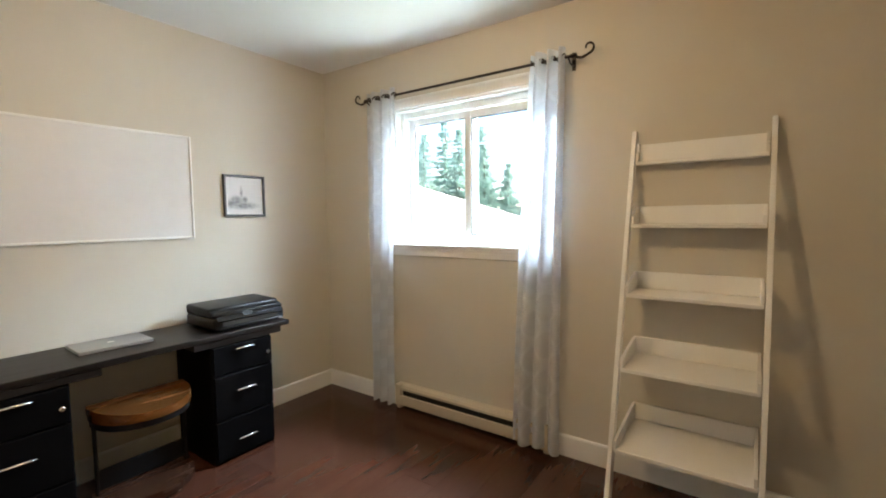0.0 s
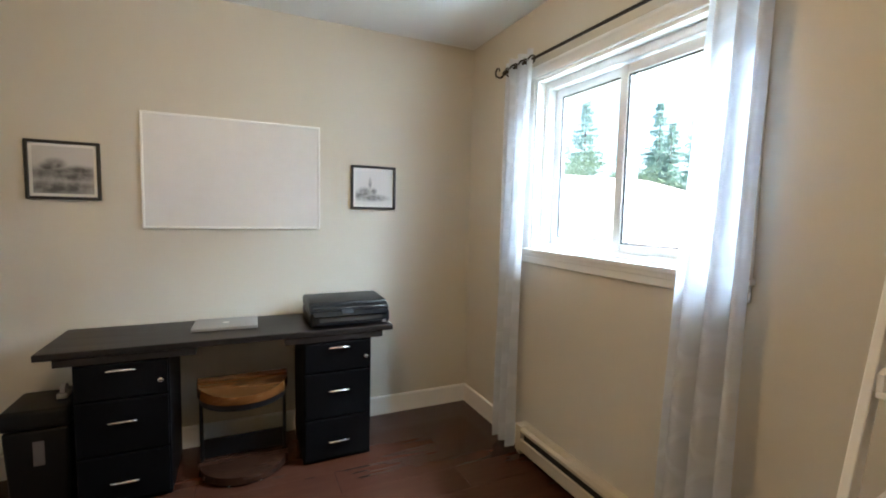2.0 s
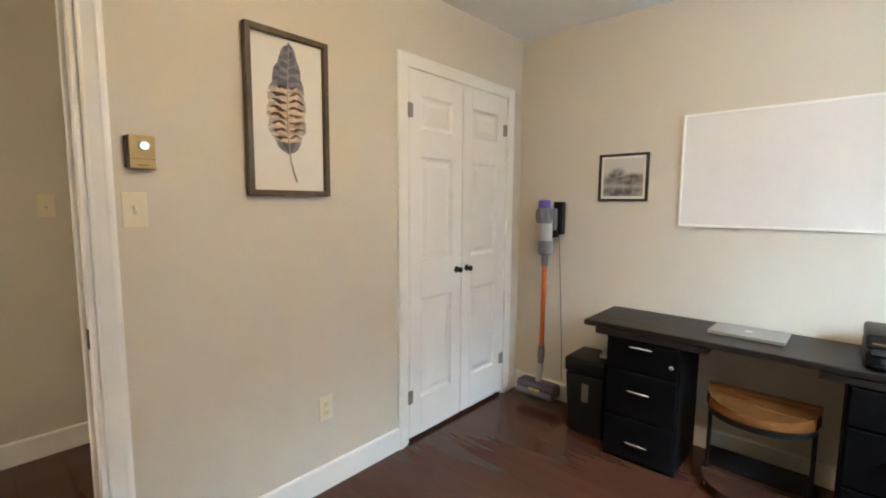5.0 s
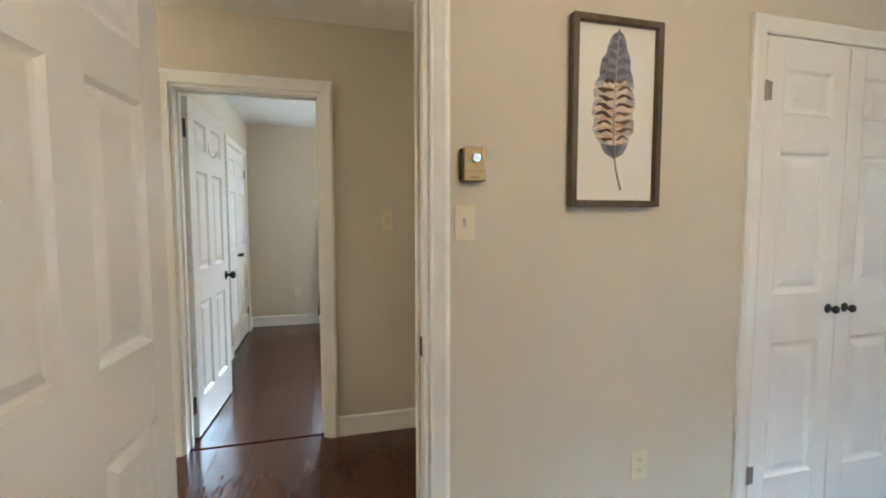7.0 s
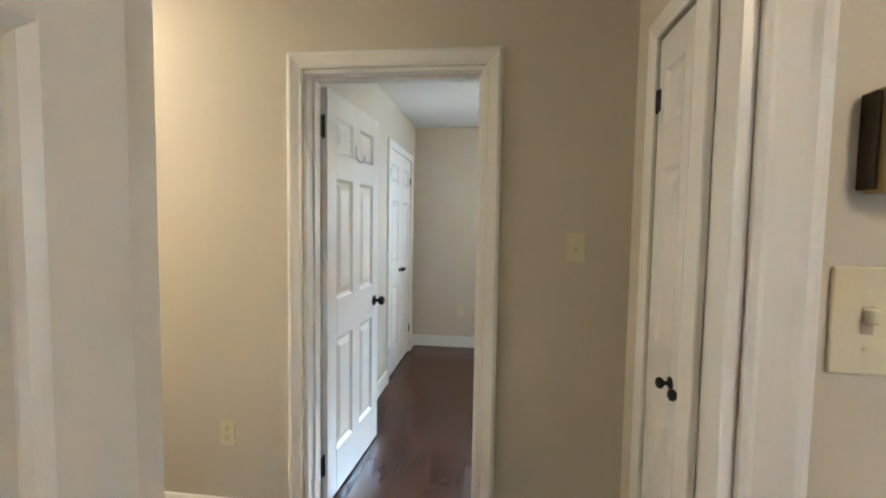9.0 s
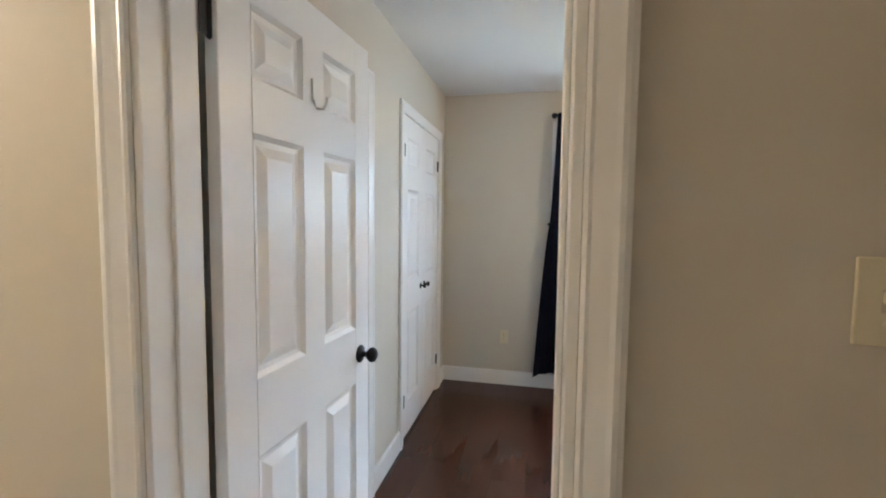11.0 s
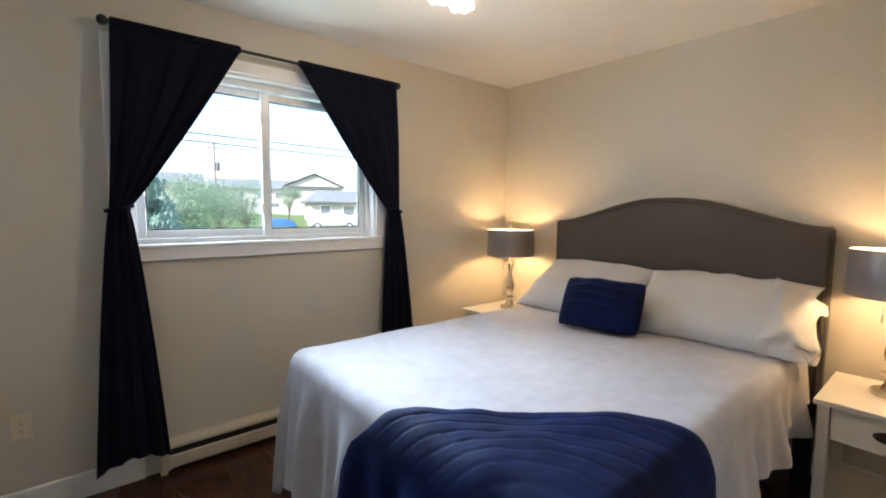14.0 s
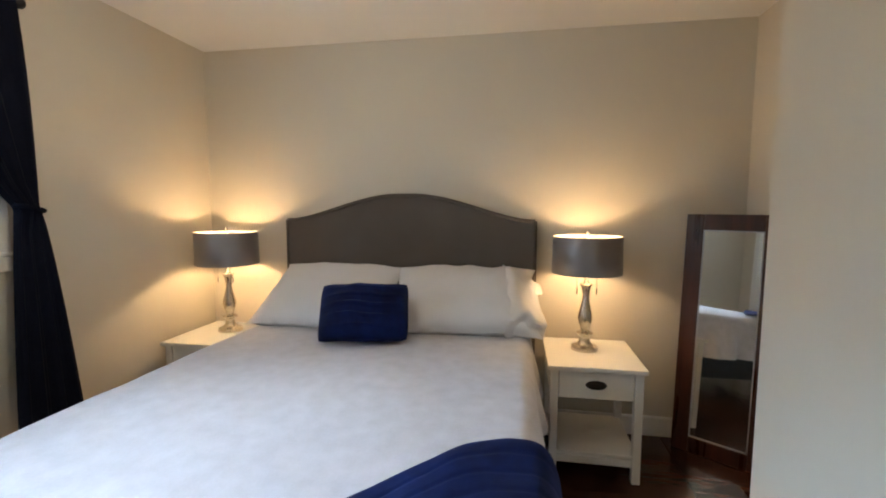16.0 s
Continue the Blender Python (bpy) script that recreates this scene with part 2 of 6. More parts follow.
wall("wall_south", "x", -3.77, 0.22, -3.13, -2.95, [OW])
wall("wall_east_office", "y", -2.95, 0.0, 0.0, 0.22)
wall("wall_west_office", "y", -2.95, 0.0, -3.77, -3.62)
wall("wall_office_hall", "x", -5.6, 0.22, 0.0, 0.12, [OD, OC])
YS = 1.465                         # bedroom south wall face
XA = -1.12                         # alcove side wall face
wall("wall_hall_bedroom", "x", -5.6, XA, 1.32, YS, [BD])
wall("wall_hall_closet", "y", 0.12, 1.32, -2.17, -2.05, [LC])
wall("wall_hall_end", "y", 0.12, 1.32, -5.6, -5.48)
wall("wall_alcove_side", "y", 0.98, 1.32, -1.32, XA)
wall("wall_alcove_back", "x", -1.32, 0.22, 0.86, 0.98)
wall("wall_east_bedroom", "y", 0.98, 4.385, XB, 0.22)
wall("wall_west_bedroom", "y", YS, 4.385, -3.77, -3.62, [BC1, BC2])
wall("wall_north", "x", -3.77, 0.22, 4.385, 4.565, [BW])
# unseen backings that close off the space behind the shut closets
wall("wall_closet_backing", "y", 1.5, 4.6, -4.4, -4.3)
wall("wall_closet_backing", "x", -1.32, 0.10, 0.70, 0.76)
# unseen ends and top added against light leaking under the office closet doors
wall("closet_light_stop_end", "y", 0.12, 0.86, 0.10, 0.22)
wall("closet_light_stop_end", "y", 0.12, 0.86, -1.42, -1.32)
tagged(part("closet_light_stop_top", boxes((-1.32, 0.10, 0.12, 0.86, 2.441, 2.50)), CEIL), "unseen white panel closing the closet top against light", "ceiling", kind="structure")


def ceiling(name, x0, x1, y0, y1):
    tagged(part(name, boxes((x0, x1, y0, y1, H, H + 0.08)), CEIL), "white textured plaster ceiling", "ceiling", kind="structure")


ceiling("ceiling_office", -3.62, 0.0, -2.95, 0.0)
ceiling("ceiling_hall", -5.48, -2.17, 0.12, 1.32)
ceiling("ceiling_bedroom", -3.62, XB, YS, 4.385)
ceiling("ceiling_alcove", XA, XB, 0.98, YS)
# slab added above the ceilings to stop sky light leaking in
tagged(part("sky_block_slab", boxes((-6.0, 0.7, -3.75, 5.2, 2.56, 2.75)), CEIL), "unseen flat slab with overhanging white soffit, added to block sky light", "roof", kind="structure")
tagged(part("floor", boxes((-5.6, 0.22, -3.13, 4.565, -0.14, -0.012)), SUBFLOOR), "dark red-brown laminate plank floor", "floor", kind="structure")

# ---- trim ----
CASING = [(0.0, 0.0), (0.0, 0.010), (0.006, 0.013), (0.012, 0.012), (0.022, 0.014), (0.040, 0.018), (0.048, 0.021), (0.056, 0.020), (0.062, 0.016), (0.066, 0.014), (0.066, 0.0)]
FLAT = [(0.0, 0.0), (0.0, 0.012), (0.004, 0.016), (0.066, 0.018), (0.070, 0.015), (0.070, 0.0)]


def casing(name, u0, u1, top, m, profile=CASING, bottom=0.0):
    """Door casing round an opening: local x along the wall, -y into the room."""
    bm = bmesh.new()
    lines = []
    for d, h in profile:
        lines.append([bm.verts.new((x, -h, z)) for x, z in ((u0 - d, bottom), (u0 - d, top + d), (u1 + d, top + d), (u1 + d, bottom))])
    for a, b in zip(lines, lines[1:]):
        for k in range(3):
            bm.faces.new((a[k], a[k + 1], b[k + 1], b[k]))
    ob = part(name, bm, TRIM)
    ob.matrix_basis = m
    return tagged(ob, "white painted moulded door casing", "trim", kind="structure")


def jamb(name, u0, u1, top, depth, m):
    """The lining of a doorway with its stop; local y from 0 to depth through the wall."""
    t_ = 0.018
    bm = boxes((u0, u0 + t_, 0.001, depth - 0.001, 0, top - t_), (u1 - t_, u1, 0.001, depth - 0.001, 0, top - t_), (u0, u1, 0.001, depth - 0.001, top - t_, top - 0.0005), bevel=0.0015)
    s0 = depth * 0.42
    for r in ((u0 + t_, u0 + t_ + 0.011, s0, s0 + 0.035, 0, top - t_), (u1 - t_ - 0.011, u1 - t_, s0, s0 + 0.035, 0, top - t_), (u0 + t_ + 0.011, u1 - t_ - 0.011, s0, s0 + 0.035, top - t_ - 0.011, top - t_)):
        box(bm, *r, bevel=0.002)
    ob = part(name, bm, TRIM)
    ob.matrix_basis = m
    return tagged(ob, "white painted door jamb with stop", "trim", kind="structure")


def skirting(u0, u1, m):
    """Baseboard from u0 to u1 along local x, with an eased top edge."""
    prof = [(0, 0), (0.013, 0), (0.013, 0.112), (0.009, 0.120), (0, 0.122)]
    bm = bmesh.new()
    a = [bm.verts.new((u0, -h, z)) for h, z in prof]
    b = [bm.verts.new((u1, -h, z)) for h, z in prof]
    for k in range(len(prof) - 1):
        bm.faces.new((a[k], a[k + 1], b[k + 1], b[k]))
    bm.faces.new(a)
    bm.faces.new(b)
    ob = part("baseboard", bm, TRIM)
    ob.matrix_basis = m
    return tagged(ob, "white painted flat baseboard", "baseboard", kind="structure")


SOUTH_OF_HALL = pose(0, 0, 0)                 # faces the office
OFFICE_HALL_BACK = pose(0, 0.12, 0, 0, 0, 180)  # faces the hall; local x is -x
HALL_N = pose(0, 1.32, 0)
BED_S = pose(0, YS, 0, 0, 0, 180)
OFF_E = pose(0, 0, 0, 0, 0, -90)              # local x is -y
OFF_S = pose(0, -2.95, 0, 0, 0, 180)
OFF_W = pose(-3.62, 0, 0, 0, 0, 90)           # local x is y
BED_E = pose(XB, 0, 0, 0, 0, -90)
BED_W = pose(-3.62, 0, 0, 0, 0, 90)
BED_N = pose(0, 4.385, 0)
HALL_E = pose(-2.17, 0, 0, 0, 0, -90)
ALC_S = pose(0, 0.98, 0, 0, 0, 180)
ALC_W = pose(XA, 0, 0, 0, 0, 90)

casing("casing_office_door", OD[0], OD[1], OD[3], SOUTH_OF_HALL)
casing("casing_office_door_hall", -OD[1], -OD[0], OD[3], OFFICE_HALL_BACK)
jamb("jamb_office_door", OD[0], OD[1], OD[3], 0.12, SOUTH_OF_HALL)
casing("casing_office_closet", OC[0], OC[1], OC[3], SOUTH_OF_HALL)
jamb("jamb_office_closet", OC[0], OC[1], OC[3], 0.12, SOUTH_OF_HALL)
casing("casing_bedroom_door", BD[0], BD[1], BD[3], HALL_N)
casing("casing_bedroom_door_inside", -BD[1], -BD[0], BD[3], BED_S)
jamb("jamb_bedroom_door", BD[0], BD[1], BD[3], YS - 1.32, HALL_N)
casing("casing_hall_closet", -LC[1], -LC[0], LC[3], HALL_E)
casing("casing_cupboard", BC1[0], BC1[1], BC1[3], BED_W)
casing("casing_bedroom_closet", BC2[0], BC2[1], BC2[3], BED_W)
jamb("jamb_bedroom_closet", BC2[0], BC2[1], BC2[3], 0.12, BED_W)
jamb("jamb_cupboard", BC1[0], BC1[1], BC1[3], 0.12, BED_W)
C = 0.066
for u0, u1, m in (
    (-3.62, OD[0] - C, SOUTH_OF_HALL), (OD[1] + C, OC[0] - C, SOUTH_OF_HALL), (OC[1] + C, 0.0, SOUTH_OF_HALL),
    (0.013, 2.95, OFF_E), (0.013, 0.70, OFF_S), (1.90, 3.607, OFF_S), (-2.95, 0.0, OFF_W),
    (-5.48, BD[0] - C, HALL_N), (BD[1] + C, -2.17, HALL_N), (2.17, -OD[1] - C, OFFICE_HALL_BACK), (-OD[0] + C, 5.48, OFFICE_HALL_BACK),
    (-1.32, -LC[1] - C, HALL_E), (-LC[0] + C, -0.12, HALL_E),
    (-XA, -BD[1] - C, BED_S), (-4.385, -0.98, BED_E), (-3.62, -2.64, BED_N), (-0.95, XB, BED_N),
    (YS, BC1[0] - C, BED_W), (BC1[1] + C, BC2[0] - C, BED_W), (BC2[1] + C, 4.372, BED_W),
    (-XB, -XA, ALC_S), (0.993, YS, ALC_W),
):
    skirting(u0, u1, m)

# ---- doors ----


def panel_mesh(w, h, d):
    """A raised door panel seen on both faces: w by h, d thick at the edge."""
    bm = bmesh.new()
    for s in (-1, 1):
        rings = []
        for inset, y in ((0.0, 0.0065), (0.010, 0.0045), (0.014, 0.0045), (0.040, 0.0145), (0.043, 0.0150)):
            rings.append([bm.verts.new((x, s * y, z)) for x, z in ((inset, inset), (w - inset, inset), (w - inset, h - inset), (inset, h - inset))])
        for a, b in zip(rings, rings[1:]):
            for k in range(4):
                bm.faces.new((a[k], a[(k + 1) % 4], b[(k + 1) % 4], b[k]))
        bm.faces.new(rings[-1])
    return bm


def leaf(parent, w, h, columns, m, rows=((0.222, 0.80), (1.0, 1.60), (1.728, 1.90)), stile=0.105, mid=0.105):
    """A moulded panel door leaf: local x from 0 to w, y through its 35 mm."""
    T = 0.0175
    body = boxes((0, stile, -T, T, 0, h), (w - stile, w, -T, T, 0, h), bevel=0.002)
    zs = [0.0] + [z for r in rows for z in r] + [h]
    for a, b in zip(zs[0::2], zs[1::2]):
        box(body, stile, w - stile, -T, T, a, b)
    pw = (w - 2 * stile - (columns - 1) * mid) / columns
    xs = [stile + k * (pw + mid) for k in range(columns)]
    for x in xs[1:]:
        for a, b in rows:
            box(body, x - mid, x, -T, T, a, b)
    # sloped sticking round every panel
    for x in xs:
        for a, b in rows:
            for s in (-1, 1):
                o = [body.verts.new((px, s * T, pz)) for px, pz in ((x, a), (x + pw, a), (x + pw, b), (x, b))]
                i = [body.verts.new((px, s * 0.0065, pz)) for px, pz in ((x + 0.012, a + 0.012), (x + pw - 0.012, a + 0.012), (x + pw - 0.012, b - 0.012), (x + 0.012, b - 0.012))]
                for k in range(4):
                    body.faces.new((o[k], o[(k + 1) % 4], i[(k + 1) % 4], i[k]))
    lf = part("leaf", body, DOORP, parent)
    lf.matrix_basis = m
    for x in xs:
        for a, b in rows:
            p = part("panel", panel_mesh(pw - 0.024, b - a - 0.024, 0), DOORP, lf)
            p.location = (x + 0.012, 0, a + 0.012)
    return lf


HINGEG = mat("grey_steel", (0.30, 0.28, 0.26), 0.4, metal=0.7, var=0.1, bump=0.03)


def hinge(parent, m, h=0.09, metal=None, label="black steel butt hinge"):
    """A butt hinge: two leaves and a barrel with ball tips, along local z."""
    bm = lathe([(0, -h / 2 - 0.006), (0.004, -h / 2 - 0.003), (0.0065, -h / 2), (0.0065, h / 2), (0.004, h / 2 + 0.003), (0, h / 2 + 0.006)], 10)
    box(bm, -0.026, -0.004, -0.0015, 0.0015, -h / 2, h / 2)
    box(bm, 0.004, 0.026, -0.0015, 0.0015, -h / 2, h / 2)
    ob = part("hinge", bm, metal or BLACKM, parent, label)
    ob.matrix_basis = m
    return ob


def knob(parent, m, r=0.027):
    """A round door knob on its rose, pointing along local -y."""
    k = r / 0.027
    prof = [(0, 0), (0.031, 0), (0.033, 0.003), (0.030, 0.007), (0.014, 0.011), (0.010, 0.016), (0.010, 0.028), (0.018, 0.034), (0.026, 0.043), (0.0275, 0.052), (0.024, 0.061), (0.014, 0.067), (0, 0.068)]
    bm = lathe([(a * k, z * k) for a, z in prof], 24, pose(0, 0, 0, 90))
    ob = part("knob", bm, BLACKM, parent, "black round door knob", smooth=True)
    ob.matrix_basis = m
    return ob


# office door, swung open into the office
od = tagged(thing("door_office", "white six-panel interior door standing open", "door", pose(OD[0] + 0.053, 0.012, 0)), kind="structure")
lf = leaf(od, 0.775, 2.01, 2, pose(0.0, 0.0, 0.012, 0, 0, -95.5))
knob(lf, pose(0.715, 0.0175, 0.91, 0, 0, 180))
knob(lf, pose(0.715, -0.0175, 0.91))
for z in (0.22, 1.82):
    hinge(lf, pose(0.0, 0.0, z, 0, 0, 0))
# bedroom door, swung open into the bedroom
bd = tagged(thing("door_bedroom", "white six-panel interior door standing open with coat hooks", "door", pose(BD[0] + 0.024, YS + 0.028, 0)), kind="structure")
lf = leaf(bd, 0.735, 2.01, 2, pose(0.0, 0.0, 0.012, 0, 0, 86.5))
knob(lf, pose(0.662, 0.0175, 0.90, 0, 0, 180))
knob(lf, pose(0.662, -0.0175, 0.90))
for z in (0.20, 1.83):
    hinge(lf, pose(-0.004, 0.0, z, 0, 0, 0), 0.10)
for x in (0.36,):
    pts = [(x, -0.0175, 1.80), (x, -0.022, 1.74), (x, -0.034, 1.715), (x, -0.055, 1.712), (x, -0.066, 1.73), (x, -0.068, 1.745)]
    part("coat_hook", tube(pts, 0.0045, 8), TRIM, lf, "small white coat hook", smooth=True)


def pair_of_doors(name, label, w, m, knob_z=0.92, knob_r=0.017):
    """Two narrow panelled leaves that meet in the middle of an opening w wide; local -y is the room."""
    d = tagged(thing(name, label, "closet doors", m), kind="structure")
    lw = w / 2 - 0.006
    for k in (0, 1):
        lf = leaf(d, lw, 2.0, 1, pose(0.003 if k == 0 else w / 2 + 0.003, 0.018, 0.022), rows=((0.213, 0.79), (0.993, 1.568), (1.713, 1.89)), stile=min(0.088, lw * 0.22))
        knob(lf, pose(lw - 0.045 if k == 0 else 0.045, -0.0175, knob_z), knob_r)
        for z in (0.24, 1.80):
            hinge(lf, pose(-0.001 if k == 0 else lw + 0.001, -0.02, z), 0.072, HINGEG if "office" in name else None, "grey steel butt hinge" if "office" in name else "black steel butt hinge")
    return d


pair_of_doors("door_office_closet", "pair of closed white panelled closet doors", OC[1] - OC[0] - 0.036, pose(OC[0] + 0.018, 0.0, 0))
pair_of_doors("door_bedroom_closet", "pair of closed white panelled closet doors", BC2[1] - BC2[0] - 0.036, BED_W @ pose(BC2[0] + 0.018, 0.0, 0))
pair_of_doors("door_hall_closet", "pair of narrow closed white linen closet doors", LC[1] - LC[0] - 0.01, HALL_E @ pose(-LC[1] + 0.005, 0.0, 0), 0.91)
cb = tagged(thing("door_cupboard", "closed white panelled cupboard door", "door", BED_W @ pose(BC1[0] + 0.018, 0, 0)), kind="structure")
cw = BC1[1] - BC1[0] - 0.036
lf = leaf(cb, cw, 2.0, 2, pose(0, 0.018, 0.022))
for z in (0.24, 1.80):
    hinge(lf, pose(cw + 0.001, -0.02, z), 0.09)
part("strike_plate", boxes((OD[1] - 0.0205, OD[1] - 0.0175, 0.025, 0.055, 0.87, 0.935), bevel=0.001), BLACKM, None)
tagged(bpy.data.objects["strike_plate"], "black metal strike plate in the door jamb", "strike plate")
for nm, y in (("threshold_bedroom", 1.36), ("threshold_office", 0.03)):
    x0, x1 = (BD[0] + 0.018, BD[1] - 0.018) if "bed" in nm else (OD[0] + 0.018, OD[1] - 0.018)
    tagged(part(nm, boxes((x0, x1, y, y + 0.045, -0.002, 0.006), bevel=0.003), FLOOR), "dark wooden floor transition strip", "threshold", kind="structure")

# ---- windows ----


def sash(parent, x0, x1, y, z0, z1, name="sash"):
    f = 0.045
    bm = boxes((x0, x0 + f, y, y + 0.035, z0, z1), (x1 - f, x1, y, y + 0.035, z0, z1), (x0 + f, x1 - f, y, y + 0.035, z0, z0 + f), (x0 + f, x1 - f, y, y + 0.035, z1 - f, z1), bevel=0.003)
    s = part(name, bm, VINYL, parent)
    p = part("pane", boxes((x0 + f - 0.004, x1 - f + 0.004, y + 0.014, y + 0.018, z0 + f - 0.004, z1 - f + 0.004)), GLASS, s, "clear glass pane")
    p.visible_shadow = False
    gk = 0.006
    part("gasket", boxes((x0 + f, x0 + f + gk, y + 0.006, y + 0.013, z0 + f, z1 - f), (x1 - f - gk, x1 - f, y + 0.006, y + 0.013, z0 + f, z1 - f), (x0 + f, x1 - f, y + 0.006, y + 0.013, z0 + f, z0 + f + gk), (x0 + f, x1 - f, y + 0.006, y + 0.013, z1 - f - gk, z1 - f)), DARKGAP, s)
    return s


def slider(name, label, w, z0, z1, m, depth, sill_lip, profile):
    """A two-sash sliding window: local x from 0 to w, -y the room, wall depth behind."""
    win = tagged(thing(name, label, "window", m), kind="structure")
    t_ = 0.016
    part("window_lining", boxes((0, t_, 0.001, depth, z0, z1), (w - t_, w, 0.001, depth, z0, z1), (t_, w - t_, 0.001, depth, z1 - t_, z1), (t_, w - t_, 0.001, depth, z0, z0 + 0.004), bevel=0.001), TRIM, win)
    a, b = t_, w - t_
    f = 0.03
    part("window_frame", boxes((a, a + f, 0.055, depth, z0, z1 - t_), (b - f, b, 0.055, depth, z0, z1 - t_), (a + f, b - f, 0.055, depth, z1 - t_ - f - 0.01, z1 - t_), (a + f, b - f, 0.055, depth, z0 + 0.004, z0 + 0.03), bevel=0.003), VINYL, win)
    c = w / 2
    zb, zt = z0 + 0.026, z1 - t_ - f
    return win, a + f, b - f, c, zb, zt


o, a, b, c, zb, zt = slider("window_1", "white vinyl sliding window with moulded sill", OW[1] - OW[0], OW[2], OW[3], OFF_S @ pose(-OW[1], 0, 0), 0.17, 0.03, CASING)
sash(o, a, c + 0.03, 0.105, zb, zt - 0.004, "sash")
sash(o, c - 0.03, b, 0.066, zb - 0.004, zt - 0.02, "sash")
wo = OW[1] - OW[0]
part("window_sill", boxes((-0.075, wo + 0.075, -0.032, 0.05, OW[2] - 0.018, OW[2] + 0.003), (-0.066, wo + 0.066, -0.022, 0.0, OW[2] - 0.040, OW[2] - 0.018), (-0.066, wo + 0.066, -0.014, 0.0, OW[2] - 0.075, OW[2] - 0.040), bevel=0.004, seg=2), TRIM, o)
hd = casing("casing_window_office", -OW[1], -OW[0], OW[3], OFF_S, CASING, OW[2])
hd["label"] = "white painted moulded window casing"
o, a, b, c, zb, zt = slider("window_2", "white vinyl sliding window with flat white trim", BW[1] - BW[0], BW[2], BW[3], BED_N @ pose(BW[0], 0, 0), 0.17, 0.03, FLAT)
sash(o, a, c + 0.03, 0.105, zb, zt - 0.004, "sash")
sash(o, c - 0.03, b, 0.066, zb - 0.004, zt - 0.02, "sash")
part("latch", boxes((c - 0.042, c - 0.030, 0.050, 0.068, 1.88, 1.96), (c - 0.042, c - 0.030, 0.050, 0.068, 1.36, 1.42), bevel=0.003), VINYL, o, "small white sash latch")
wo = BW[1] - BW[0]
part("window_sill", boxes((-0.07, wo + 0.07, -0.024, 0.05, BW[2] - 0.014, BW[2] + 0.003), (-0.07, wo + 0.07, -0.018, 0.0, BW[2] - 0.080, BW[2] - 0.014), bevel=0.003), TRIM, o)
hd = casing("casing_window_bedroom", BW[0], BW[1], BW[3], BED_N, FLAT, BW[2])
hd["label"] = "white painted flat window casing"

# ---- office things ----
BLACKW = wood("black_brown_wood", (0.006, 0.0045, 0.004), (0.018, 0.013, 0.011), 0.40, axis=1, stretch=10, scale=18, per_object=0.05)
CABM = mat("black_cabinet_paint", (0.0035, 0.0035, 0.004), 0.5, var=0.15, fine=200, bump=0.06, spec=0.05)
CHROME = mat("satin_chrome", (0.75, 0.75, 0.76), 0.22, metal=1.0, var=0.05, bump=0)
ALU = mat("aluminium", (0.46, 0.46, 0.47), 0.36, metal=0.85, var=0.03, bump=0.02)
BLKPL = mat("black_plastic", (0.006, 0.0065, 0.007), 0.4, var=0.15, fine=150, bump=0.06, spec=0.22)
BLKGL = mat("gloss_black_plastic", (0.008, 0.009, 0.011), 0.12, var=0.1, bump=0)
GREYPL = mat("grey_plastic", (0.14, 0.13, 0.14), 0.4, var=0.1, bump=0.03)
SILVPL = mat("silver_plastic", (0.45, 0.45, 0.47), 0.3, metal=0.3, var=0.08, bump=0)
PURPLE = mat("purple_plastic", (0.11, 0.06, 0.30), 0.3, var=0.1, bump=0)
ORANGE = mat("orange_anodised", (0.55, 0.13, 0.03), 0.32, metal=0.5, var=0.08, bump=0)
YELLOW = mat("yellow_label", (0.75, 0.55, 0.04), 0.5, var=0.05, bump=0)
CLEARPL = mat("smoky_clear_plastic", (0.42, 0.42, 0.41), 0.15, var=0.1, bump=0)
SEATW = wood("honey_wood", (0.075, 0.026, 0.007), (0.20, 0.08, 0.022), 0.24, axis=0, stretch=9, scale=16, per_object=0.1)
WBOARD = mat("whiteboard_enamel", (0.74, 0.72, 0.70), 0.45, var=0.03, scale=2.5, fine=20, bump=0.0)
WHITEP = mat("white_lacquer", (0.87, 0.86, 0.83), 0.36, var=0.02, fine=80, bump=0.03)
BLKFR = mat("black_frame", (0.015, 0.014, 0.013), 0.35, var=0.1, bump=0.04)
BROWNFR = wood("driftwood_frame", (0.05, 0.037, 0.026), (0.13, 0.10, 0.075), 0.5, axis=2, stretch=8, scale=20)
MATB = mat("mat_board", (0.76, 0.75, 0.72), 0.8, var=0.03, fine=40, bump=0.02)
GOLDPL = mat("gold_plastic", (0.40, 0.30, 0.14), 0.38, metal=0.35, var=0.05, bump=0.02)
DIAL = mat("clear_dial", (0.75, 0.76, 0.75), 0.08, metal=0.6, var=0.05, bump=0)


